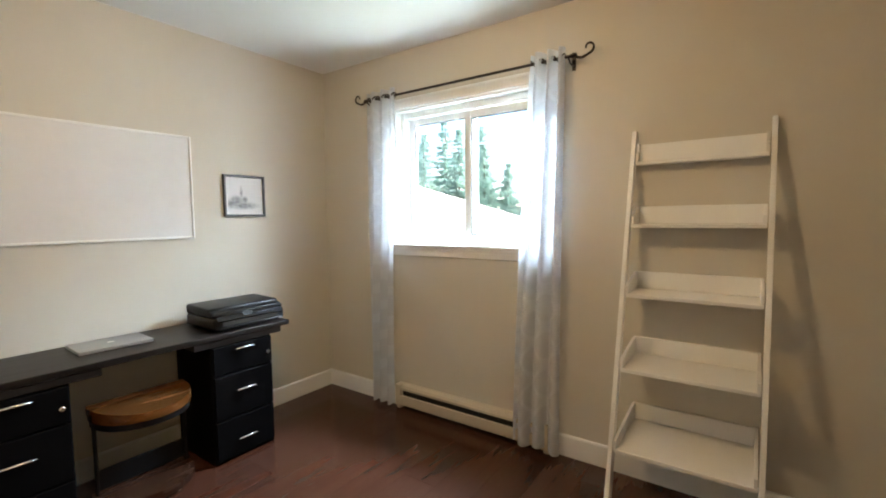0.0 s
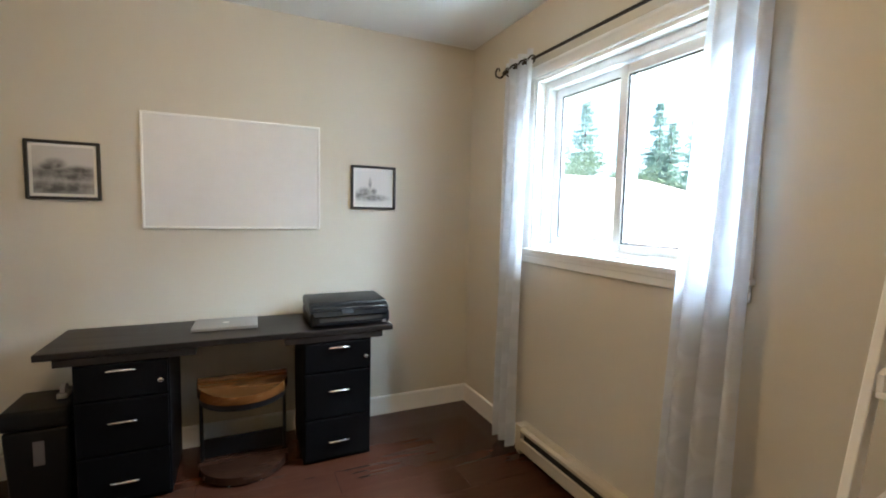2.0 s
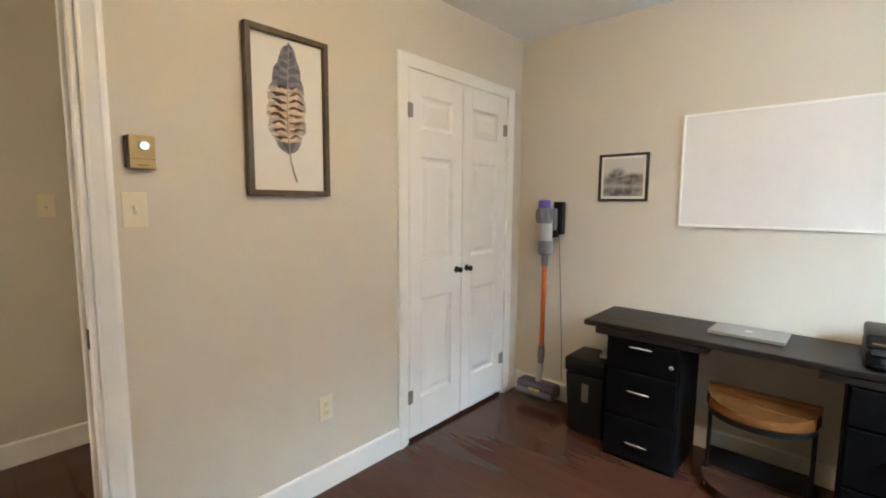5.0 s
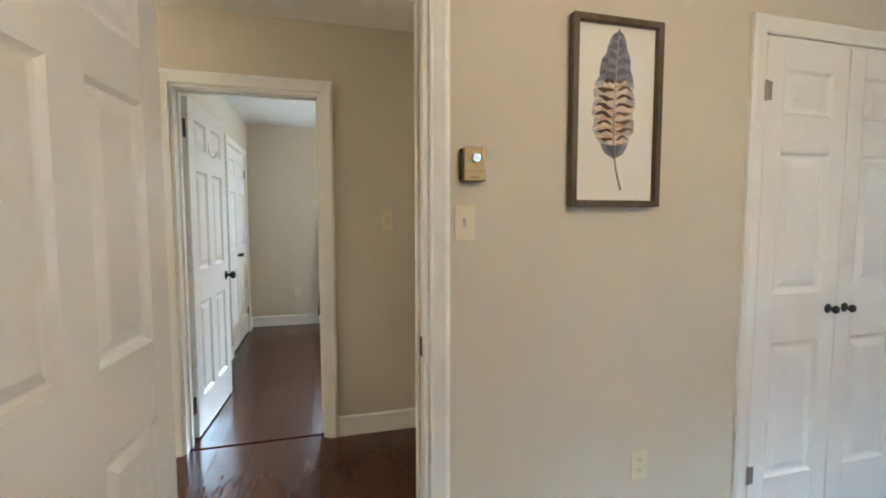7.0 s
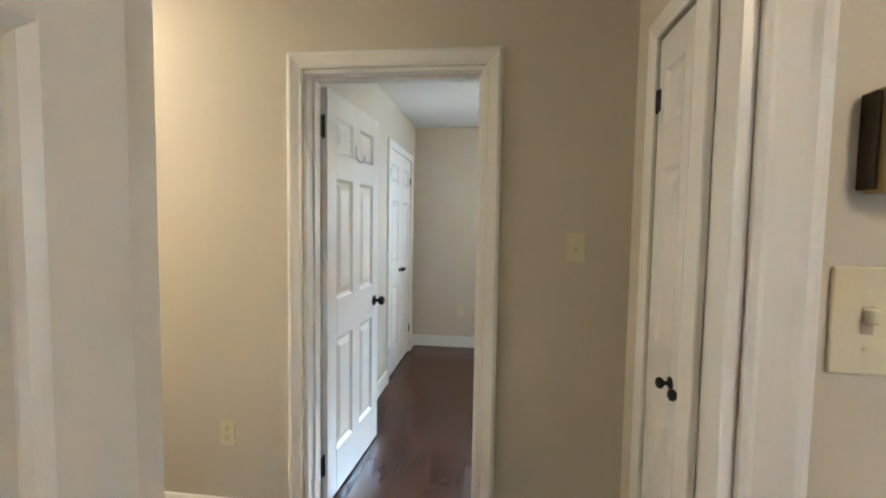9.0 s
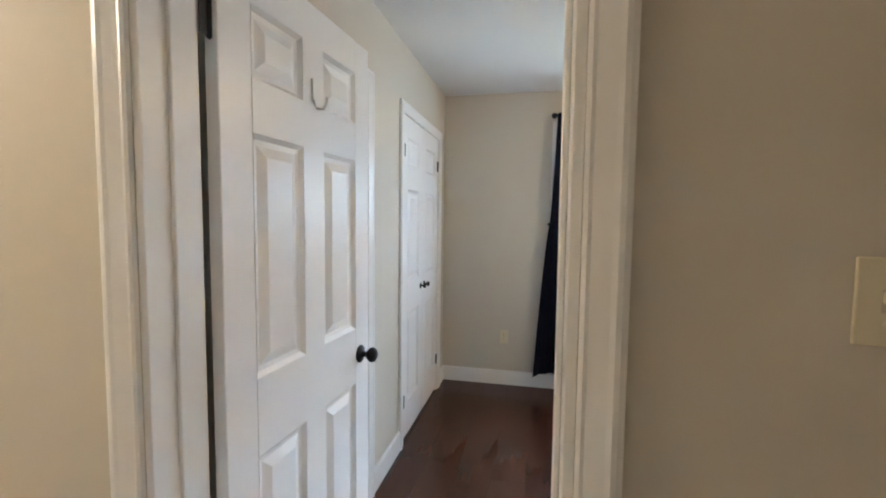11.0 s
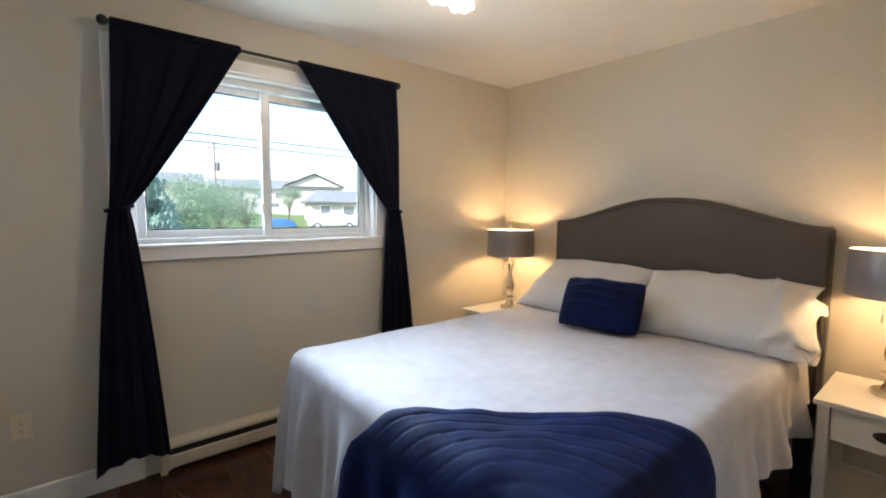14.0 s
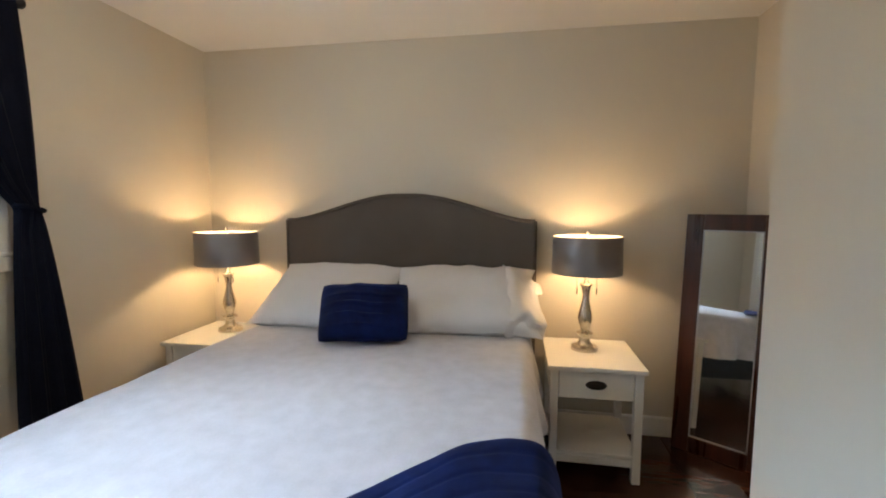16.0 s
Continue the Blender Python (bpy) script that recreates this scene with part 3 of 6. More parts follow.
def soft_print(name, dark, light, blobs, ground=None, scale=9.0):
    """A pale print with soft dark shapes: blobs are (u, v, ru, rv) ellipses in the picture's own plane."""
    m = bpy.data.materials.new(name)
    m.use_nodes = True
    t = m.node_tree
    b = t.nodes["Principled BSDF"]
    b.inputs["Roughness"].default_value = 0.7
    co = t.nodes.new("ShaderNodeTexCoord")
    n = t.nodes.new("ShaderNodeTexNoise")
    n.inputs["Scale"].default_value, n.inputs["Detail"].default_value = scale, 6
    t.links.new(co.outputs["Generated"], n.inputs["Vector"])
    total = None
    for u, v, ru, rv in blobs:
        s = t.nodes.new("ShaderNodeVectorMath")
        s.operation = "SUBTRACT"
        s.inputs[1].default_value = (u, 0.5, v)
        t.links.new(co.outputs["Generated"], s.inputs[0])
        d = t.nodes.new("ShaderNodeVectorMath")
        d.operation = "DIVIDE"
        d.inputs[1].default_value = (ru, 1000.0, rv)
        t.links.new(s.outputs[0], d.inputs[0])
        ln = t.nodes.new("ShaderNodeVectorMath")
        ln.operation = "LENGTH"
        t.links.new(d.outputs[0], ln.inputs[0])
        r = t.nodes.new("ShaderNodeMapRange")
        r.interpolation_type = "SMOOTHSTEP"
        r.inputs["From Min"].default_value, r.inputs["From Max"].default_value = 1.3, 0.25
        t.links.new(ln.outputs["Value"], r.inputs["Value"])
        if total is None:
            total = r.outputs["Result"]
        else:
            a = t.nodes.new("ShaderNodeMath")
            a.operation = "MAXIMUM"
            t.links.new(total, a.inputs[0])
            t.links.new(r.outputs["Result"], a.inputs[1])
            total = a.outputs[0]
    mu = t.nodes.new("ShaderNodeMath")
    mu.operation = "MULTIPLY"
    t.links.new(total, mu.inputs[0])
    nr = t.nodes.new("ShaderNodeMapRange")
    nr.inputs["From Min"].default_value, nr.inputs["From Max"].default_value = 0.0, 0.6
    t.links.new(n.outputs["Fac"], nr.inputs["Value"])
    t.links.new(nr.outputs["Result"], mu.inputs[1])
    mix = t.nodes.new("ShaderNodeMix")
    mix.data_type = "RGBA"
    mix.inputs["A"].default_value, mix.inputs["B"].default_value = (*light, 1), (*dark, 1)
    t.links.new(mu.outputs[0], mix.inputs["Factor"])
    t.links.new(mix.outputs["Result"], b.inputs["Base Color"])
    return m


def file_cabinet(m):
    """A three-drawer file cabinet 0.36 wide, 0.41 deep, 0.655 high; local -y is its front."""
    c = thing("file_cabinet", "black three-drawer filing cabinet with chrome handles", "filing cabinet", m, "filing cabinets under the desk")
    part("body", boxes((0, 0.355, 0.018, 0.41, 0.0, 0.655), bevel=0.003), CABM, c)
    for z0, z1, hz in ((0.022, 0.238, 0.112), (0.246, 0.486, 0.388), (0.494, 0.648, 0.620)):
        d = part("drawer", boxes((0.006, 0.349, 0.0, 0.017, z0, z1), bevel=0.004, seg=2), CABM, c)
        pts = [(0.125, 0.002, hz), (0.128, -0.014, hz + 0.002), (0.145, -0.022, hz + 0.005), (0.178, -0.024, hz + 0.006), (0.21, -0.022, hz + 0.005), (0.227, -0.014, hz + 0.002), (0.23, 0.002, hz)]
        part("handle", tube(pts, 0.006, 10), CHROME, d, "chrome bow handle", smooth=True)
    part("lock", lathe([(0, 0), (0.011, 0), (0.011, 0.004), (0.008, 0.006), (0, 0.006)], 20, pose(0.322, 0.0, 0.556, 90)), CHROME, c, "round chrome lock")
    return c


cab = file_cabinet(pose(-0.445, -0.835, 0, 0, 0, -90))
copy_thing(cab, pose(-0.445, -1.780, 0, 0, 0, -90))
dk = thing("desk_top", "black-brown wooden desk top laid across two filing cabinets", "desk", pose(0, 0, 0))
part("desktop", boxes((-0.452, -0.018, -2.252, -0.712, 0.690, 0.720), bevel=0.004, seg=2), BLACKW, dk)
part("cross_board", boxes((-0.446, -0.03, -1.30, -0.775, 0.656, 0.689), bevel=0.002), BLACKW, dk)
part("cross_board", boxes((-0.446, -0.03, -2.195, -1.69, 0.656, 0.689), bevel=0.002), BLACKW, dk)

lp = thing("laptop", "closed silver aluminium laptop on the desk", "laptop", pose(-0.185, -1.42, 0.721, 0, 0, -92))
part("base", boxes((-0.152, 0.152, -0.106, 0.106, 0.0, 0.009), bevel=0.004, seg=3), ALU, lp)
part("lid", boxes((-0.152, 0.152, -0.106, 0.106, 0.0095, 0.016), bevel=0.003, seg=3), ALU, lp)
part("emblem", lathe([(0, 0), (0.016, 0), (0.016, 0.0006), (0, 0.0006)], 20, pose(0, 0, 0.0158)), WHITEP, lp, "small white round emblem")

pr = thing("printer", "black inkjet all-in-one printer on the desk", "printer", pose(-0.245, -2.032, 0.721, 0, 0, -90))
bm = boxes((-0.215, 0.215, -0.165, 0.150, 0.004, 0.075), bevel=0.016, seg=3)
part("body", bm, BLKPL, pr, smooth=True)
bm = boxes((-0.215, 0.215, -0.155, 0.150, 0.072, 0.128), bevel=0.014, seg=3)
for v in bm.verts:
    if v.co.z > 0.10 and v.co.y < -0.10:
        v.co.y += 0.05
        v.co.z -= 0.006
part("scanner_lid", bm, BLKPL, pr, smooth=True)
bm = boxes((-0.200, 0.200, -0.176, -0.10, 0.052, 0.098), bevel=0.008, seg=2)
for v in bm.verts:
    if v.co.z > 0.07:
        v.co.y += 0.035
part("control_panel", bm, BLKGL, pr, "glossy black control panel", smooth=True)
part("screen", boxes((-0.03, 0.03, -0.002, 0.0, -0.014, 0.014), bevel=0.0008), mat("dim_screen", (0.03, 0.035, 0.04), 0.15, bump=0), pr).matrix_basis = pose(-0.02, -0.158, 0.079, -37)
part("output_tray", boxes((-0.19, 0.19, -0.182, -0.05, 0.012, 0.026), bevel=0.004, seg=2), BLKGL, pr)
# dark plate in place of the slot's shaded opening
part("tray_slot", boxes((-0.17, 0.17, -0.1695, -0.166, 0.028, 0.050)), DARKGAP, pr)
part("badge", boxes((0.165, 0.187, -0.1835, -0.182, 0.013, 0.024)), SILVPL, pr, "small grey badge")

# half-round stool
st = thing("stool", "half-round wooden stool with black metal frame", "stool", pose(-0.26, -1.50, 0, 0, 0, -90))


def half_disc(r, depth, z0, z1, n=28, dish=0.0, curl=0.0):
    bm = bmesh.new()
    pts = [(-r, 0.0)] + [(-r * math.cos(math.pi * k / n), -depth * math.sin(math.pi * k / n) ** 0.85) for k in range(1, n)] + [(r, 0.0)]
    lo = [bm.verts.new((x, y, z0)) for x, y in pts]
    hi = [bm.verts.new((x, y, z1 + curl * abs(x / r) ** 2.2)) for x, y in pts]
    inn = [bm.verts.new((x * 0.94, y * 0.94 - 0.004, z1 - dish + curl * 0.85 * abs(x / r) ** 2.2)) for x, y in pts]
    k = len(pts)
    for i in range(k):
        j = (i + 1) % k
        bm.faces.new((lo[i], lo[j], hi[j], hi[i]))
        bm.faces.new((hi[i], hi[j], inn[j], inn[i]))
    bm.faces.new(lo)
    bm.faces.new(inn)
    bmesh.ops.bevel(bm, geom=[e for e in bm.edges if e.is_manifold and e.calc_face_angle() > 0.9], offset=0.003, segments=2, affect="EDGES")
    return bm


part("seat", half_disc(0.215, 0.245, 0.408, 0.446, dish=0.006, curl=0.020), SEATW, st, "honey-coloured half-round wooden seat", smooth=True)
part("apron", half_disc(0.208, 0.236, 0.375, 0.407), BLACKM, st, smooth=True)
part("back_board", boxes((-0.195, 0.195, -0.004, 0.008, 0.052, 0.150), bevel=0.002), BLACKM, st)
part("back_rail", boxes((-0.215, 0.215, 0.001, 0.016, 0.43, 0.475), bevel=0.005, seg=2), SEATW, st)
for x, y in ((-0.198, -0.02), (0.198, -0.02)):
    part("leg", tube([(x, y, 0.386), (x, y, 0.05)], 0.009, 10), BLACKM, st, smooth=True)
part("base", half_disc(0.215, 0.245, 0.012, 0.050), wood("dark_stool_wood", (0.022, 0.010, 0.006), (0.055, 0.024, 0.014), 0.25, axis=0, stretch=9, scale=14, per_object=0.05), st, smooth=True)
for x, y in ((-0.19, -0.03), (0.19, -0.03), (-0.07, -0.215), (0.07, -0.215)):
    part("foot", lathe([(0, 0), (0.011, 0), (0.012, 0.004), (0.010, 0.0125), (0, 0.0125)], 14, pose(x, y, 0)), CHROME, st, "small metal glide")

sh = thing("shredder", "black plastic paper shredder bin beside the cabinet", "paper shredder", pose(-0.215, -0.675, 0))
bm = boxes((-0.125, 0.125, -0.115, 0.115, 0.0, 0.36), bevel=0.014, seg=3)
for v in bm.verts:
    k = 0.88 + 0.12 * v.co.z / 0.36
    v.co.x *= k
    v.co.y *= k
part("bin", bm, BLKPL, sh, smooth=True)
part("head", boxes((-0.132, 0.132, -0.122, 0.122, 0.362, 0.450), bevel=0.018, seg=3), BLKPL, sh, smooth=True)
part("window", boxes((-0.1265, -0.1245, -0.03, 0.01, 0.20, 0.31), bevel=0.0008), GREYPL, sh, "clear inspection window")
tp = thing("tape_dispenser", "grey tape dispenser on the shredder", "tape dispenser", pose(-0.20, -0.745, 0.451))
part("body", boxes((-0.05, 0.05, -0.022, 0.022, 0.0, 0.028), bevel=0.008, seg=2), CLEARPL, tp, smooth=True)
part("tape_roll", lathe([(0.014, -0.009), (0.027, -0.009), (0.027, 0.009), (0.014, 0.009), (0.014, -0.009)], 24, pose(-0.012, 0, 0.036, 90)), CLEARPL, tp)

# cordless stick vacuum on its wall dock
vc = thing("stick_vacuum", "cordless stick vacuum with orange wand and purple cap", "vacuum cleaner", pose(-0.105, -0.272, 0))
part("cyclone_cap", lathe([(0, 1.365), (0.034, 1.365), (0.042, 1.355), (0.042, 1.312), (0, 1.312)], 24, pose(0, 0.012, 0)), PURPLE, vc, "purple filter cap", smooth=True)
part("cyclones", lathe([(0, 1.311), (0.050, 1.311), (0.052, 1.265), (0.056, 1.245), (0.056, 1.215), (0, 1.215)], 16, pose(0, 0.012, 0)), GREYPL, vc, smooth=True)
for k in range(8):
    a = k * math.pi / 4
    part("cyclone", lathe([(0.013, 0.0), (0.015, 0.04), (0.008, 0.07), (0, 0.07)], 10, pose(0.045 * math.cos(a), 0.012 + 0.045 * math.sin(a), 1.235)), GREYPL, vc, smooth=True)
part("dust_bin", lathe([(0, 1.214), (0.045, 1.214), (0.046, 1.09), (0.040, 1.075), (0, 1.075)], 24, pose(0, 0.0, 0)), CLEARPL, vc, "smoky clear dust bin", smooth=True)
part("bin_lid", lathe([(0, 1.10), (0.049, 1.10), (0.049, 1.02), (0.036, 1.005), (0, 1.005)], 24), GREYPL, vc, smooth=True)
bm = boxes((0.02, 0.075, -0.055, -0.005, 1.17, 1.31), bevel=0.014, seg=3)
part("motor_handle", bm, GREYPL, vc, smooth=True)
part("battery", boxes((0.015, 0.075, -0.062, -0.012, 1.12, 1.168), bevel=0.008, seg=2), BLKPL, vc, smooth=True)
part("collar", lathe([(0, 1.006), (0.021, 1.006), (0.023, 0.98), (0.021, 0.93), (0, 0.93)], 20), GREYPL, vc, smooth=True)
part("wand", tube([(0, 0, 0.935), (-0.004, 0, 0.70), (-0.008, 0, 0.375)], 0.017, 20), ORANGE, vc, "orange aluminium wand", smooth=True)
part("lower_collar", tube([(-0.008, 0, 0.40), (-0.010, 0, 0.33), (-0.012, 0, 0.27)], 0.022, 18, radii=[0.020, 0.024, 0.019]), GREYPL, vc, smooth=True)
part("swivel", tube([(-0.012, 0, 0.275), (-0.016, 0, 0.235), (-0.025, 0.0, 0.195), (-0.035, 0, 0.15)], 0.02, 14, radii=[0.016, 0.024, 0.017, 0.022]), SILVPL, vc, smooth=True)
bm = boxes((-0.10, 0.02, -0.142, 0.142, 0.060, 0.155), bevel=0.026, seg=4)
part("floor_head", bm, mat("grey_purple_plastic", (0.085, 0.065, 0.10), 0.3, var=0.15, bump=0.03), vc, "grey-purple motorised floor head", smooth=True)
part("brush_bar", tube([(-0.088, -0.128, 0.088), (-0.088, 0.128, 0.088)], 0.026, 18), GREYPL, vc, smooth=True)
part("label_plate", boxes((-0.1035, -0.099, -0.045, 0.035, 0.098, 0.118), bevel=0.001), YELLOW, vc, "yellow label strip")
dk2 = thing("vacuum_dock", "black wall dock holding the vacuum", "wall dock", pose(0, -0.325, 0))
part("bracket", boxes((-0.05, -0.001, -0.035, 0.035, 1.14, 1.355), bevel=0.010, seg=3), BLKPL, dk2, smooth=True)
part("cable", tube([(-0.02, 0, 1.141), (-0.012, -0.012, 0.9), (-0.010, -0.028, 0.6), (-0.012, -0.042, 0.35), (-0.014, -0.05, 0.15)], 0.0028, 6), GREYPL, dk2, "thin grey charging cable", smooth=True)

# whiteboard and pictures on the desk wall
wb = thing("whiteboard", "blank whiteboard in a thin white frame", "whiteboard", OFF_E @ pose(1.035, 0, 1.222))
part("board", boxes((0.008, 0.887, -0.010, -0.002, 0.008, 0.592)), WBOARD, wb)
part("frame", boxes((0, 0.012, -0.018, -0.001, 0, 0.60), (0.883, 0.895, -0.018, -0.001, 0, 0.60), (0.012, 0.883, -0.018, -0.001, 0, 0.012), (0.012, 0.883, -0.018, -0.001, 0.588, 0.60), bevel=0.002), WHITEP, wb)


def picture(name, label, m, w, h, f, fd, frame_mat, print_mat, mat_w):
    p = thing(name, label, "picture", m)
    part("frame", boxes((0, f, -fd, -0.002, 0, h), (w - f, w, -fd, -0.002, 0, h), (f, w - f, -fd, -0.002, 0, f), (f, w - f, -fd, -0.002, h - f, h), bevel=0.0025, seg=2), frame_mat, p)
    part("mat_board", boxes((f - 0.003, w - f + 0.003, -fd * 0.45, -0.003, f - 0.003, h - f + 0.003)), MATB, p)
    e = f + mat_w
    part("print", boxes((e, w - e, -fd * 0.45 - 0.0015, -fd * 0.45 - 0.0004, e, h - e)), print_mat, p)
    return p


P1 = soft_print("misty_lake_print", (0.09, 0.085, 0.08), (0.58, 0.56, 0.54), [(0.5, 0.40, 0.85, 0.20), (0.36, 0.62, 0.20, 0.14), (0.24, 0.56, 0.16, 0.12), (0.75, 0.50, 0.34, 0.12), (0.45, 0.12, 0.9, 0.22)], scale=5.0)
P2 = soft_print("misty_wood_print", (0.14, 0.14, 0.14), (0.70, 0.69, 0.68), [(0.40, 0.60, 0.05, 0.20), (0.5, 0.38, 0.10, 0.12), (0.25, 0.36, 0.22, 0.16), (0.12, 0.25, 0.2, 0.15), (0.45, 0.2, 0.5, 0.12)])
picture("framed_picture", "small black-framed misty landscape print", OFF_E @ pose(0.578, 0, 1.360), 0.290, 0.280, 0.014, 0.022, BLKFR, P1, 0.014)
picture("framed_picture", "small black-framed misty woodland print", OFF_E @ pose(2.116, 0, 1.350), 0.285, 0.268, 0.014, 0.022, BLKFR, P2, 0.014)

# feather print on the closet wall
fp = thing("feather_picture", "large brown-framed watercolour print of a banded feather", "picture", pose(-1.944, 0, 1.366))
w_, h_, f_ = 0.357, 0.642, 0.022
part("frame", boxes((0, f_, -0.034, -0.002, 0, h_), (w_ - f_, w_, -0.034, -0.002, 0, h_), (f_, w_ - f_, -0.034, -0.002, 0, f_), (f_, w_ - f_, -0.034, -0.002, h_ - f_, h_), bevel=0.003, seg=2), BROWNFR, fp)
part("paper", boxes((f_ - 0.003, w_ - f_ + 0.003, -0.012, -0.003, f_ - 0.003, h_ - f_ + 0.003)), MATB, fp)
INKS = [mat(n, c, 0.8, var=0.30, scale=25, fine=90, bump=0) for n, c in (
    ("slate_ink", (0.125, 0.13, 0.165)), ("slate_wash", (0.21, 0.21, 0.25)), ("grey_wash", (0.40, 0.375, 0.37)),
    ("cream_wash", (0.62, 0.52, 0.43)), ("peach_wash", (0.55, 0.36, 0.24)), ("umber_ink", (0.085, 0.050, 0.038)), ("brown_ink", (0.16, 0.10, 0.085)))]
SLATE, SLATEW, GREYW, CREAMW, PEACHW, UMBER, BROWNI = INKS


def feather_axis(s):
    """The quill's line, s from tip (0) to quill end (1)."""
    return 0.186 - 0.015 * math.sin(2.2 * s) + 0.034 * s ** 6, 0.601 - 0.542 * s


VANE_END = 0.80


def vane_width(s, side):
    """How far the vane reaches from the quill at s."""
    a = max(0.0, s / VANE_END)
    if a >= 1:
        return 0.0
    k = min(1.0, (a / 0.5) ** 0.55) * min(1.0, ((1 - a) / 0.22) ** 0.5)
    return k * (0.084 if side < 0 else 0.080) * (1 + 0.05 * math.sin(a * 34 + side) + 0.04 * math.sin(a * 71 + 2 * side))


def vane(s0, s1, side, lift, rise, u0=0.0, u1=1.0):
    """One row of barbs on one side of the quill, from u0 to u1 of the vane's width."""
    bm = bmesh.new()
    n = 6
    top, bot = [], []
    for k in range(n + 1):
        u = u0 + (u1 - u0) * k / n
        for s, row in ((s0, top), (s1, bot)):
            x, z = feather_axis(s)
            row.append(bm.verts.new((x + side * u * vane_width(s, side), lift, z + rise * math.sin(u * 2.6) - 0.004 * u * math.sin(9 * u + 40 * s))))
    for k in range(n):
        bm.faces.new((top[k], top[k + 1], bot[k + 1], bot[k]))
    return bm


def crescent(s, side, u0, u1, thick, seed):
    """A dark brushed bar across one side of the vane, thick in the middle and tapering out."""
    bm = bmesh.new()
    x, z = feather_axis(s)
    w, n = vane_width(s, side), 12
    rows = []
    for k in range(n + 1):
        q = k / n
        u = u0 + (u1 - u0) * q
        zc = z + 0.010 * math.sin(u * 2.8) + 0.004 * math.sin(7 * u + seed)
        t = thick * (0.10 + 0.90 * math.sin(math.pi * q) ** 0.7) * (1 + 0.25 * math.sin(11 * q + seed))
        rows.append((bm.verts.new((x + side * u * w, -0.0142, zc + 0.4 * t)), bm.verts.new((x + side * u * w, -0.0142, zc - 0.6 * t))))
    for p, q in zip(rows, rows[1:]):
        bm.faces.new((p[0], q[0], q[1], p[1]))
    return bm


N_ = 40
for k in range(N_):
    s0, s1 = VANE_END * k / N_, VANE_END * (k + 1.5) / N_
    for side in (-1, 1):
        lift = -0.0125 - 0.0002 * (k % 5)
        rise = 0.010 if side > 0 else 0.006
        if k < 16:
            inner, outer = (SLATE, SLATEW)[(k + (side > 0)) % 3 == 0], (SLATEW, SLATE)[k % 4 == 1]
        elif k > 35:
            inner, outer = SLATE, SLATEW
        else:
            inner, outer = (PEACHW, CREAMW, CREAMW)[(k + (side > 0)) % 3], (GREYW, CREAMW)[k % 3 == 0]
        part("barb", vane(s0, s1, side, lift, rise, 0.0, 0.62), inner, fp)
        part("barb", vane(s0, s1, side, lift - 0.0001, rise, 0.60, 1.0), outer, fp)
for k in range(8):
    s_ = 0.315 + 0.052 * k
    part("bar", crescent(s_ + 0.012, -1, 0.06, 0.86 if k else 0.6, 0.016 if k < 5 else 0.012, k), UMBER, fp, "dark brown brushed bar")
    part("bar", crescent(s_, 1, 0.05, 0.92 if k else 0.6, 0.012, k + 3), UMBER if k in (2, 3) else BROWNI, fp, "dark brown brushed bar")
qp = [feather_axis(0.02 + 0.98 * k / 14) for k in range(15)]
part("quill", tube([(x, -0.0136, z) for x, z in qp], 0.003, 6, radii=[0.0012 + 0.003 * (k / 14) ** 2 for k in range(15)]), GREYW, fp)

# controls and outlets
th = thing("thermostat", "gold-beige wall thermostat with clear round dial", "thermostat", pose(-2.287, 0, 1.497))
part("body", boxes((-0.037, 0.037, -0.032, -0.001, -0.053, 0.053), bevel=0.003, seg=2), GOLDPL, th)
part("side_plate", boxes((-0.043, -0.0375, -0.022, -0.001, -0.049, 0.049), bevel=0.001), BRONZE, th)
part("dial", lathe([(0, 0), (0.0165, 0), (0.0175, 0.004), (0.014, 0.008), (0.006, 0.009), (0, 0.007)], 28, pose(0.004, -0.0325, 0.020, 90)), DIAL, th, "clear round dial", smooth=True)
part("groove", boxes((-0.035, 0.035, -0.0325, -0.0318, -0.0225, -0.0215)), BRONZE, th)
part("mark", boxes((-0.014, 0.014, -0.0326, -0.0318, -0.043, -0.0405)), BRONZE, th)


def plate(name, label, m, kind):
    p = thing(name, label, name.replace("_", " "), m)
    part("cover_plate", boxes((-0.035, 0.035, -0.006, -0.0005, -0.0575, 0.0575), bevel=0.0025, seg=2), IVORY, p)
    if kind == "switch":
        part("toggle", boxes((-0.005, 0.005, -0.018, -0.004, -0.002, 0.014), bevel=0.002), IVORY, p)
        part("slot", boxes((-0.006, 0.006, -0.0066, -0.005, -0.014, 0.016)), CREAM, p)
        for z in (-0.030, 0.030):
            part("screw", lathe([(0, 0), (0.0035, 0), (0.003, 0.0012), (0, 0.0014)], 10, pose(0, -0.006, z, 90)), IVORY, p)
    else:
        for z in (-0.020, 0.020):
            r = part("socket", boxes((-0.014, 0.014, -0.0075, -0.005, z - 0.0145, z + 0.0145), bevel=0.003, seg=2), IVORY, p)
            part("slots", boxes((-0.0065, -0.0045, -0.0078, -0.007, z - 0.001, z + 0.009), (0.0045, 0.0065, -0.0078, -0.007, z - 0.001, z + 0.007), (-0.002, 0.002, -0.0078, -0.007, z - 0.010, z - 0.006)), BRONZE, r)
    return p


plate("light_switch", "ivory toggle light switch", pose(-2.312, 0, 1.311), "switch")
plate("wall_outlet", "ivory duplex wall outlet", pose(-1.615, 0, 0.394), "outlet")
plate("light_switch", "ivory toggle light switch in the hall", HALL_N @ pose(-2.383, 0, 1.313), "switch")
plate("wall_outlet", "ivory duplex wall outlet in the hall", HALL_N @ pose(-3.90, 0, 0.43), "outlet")
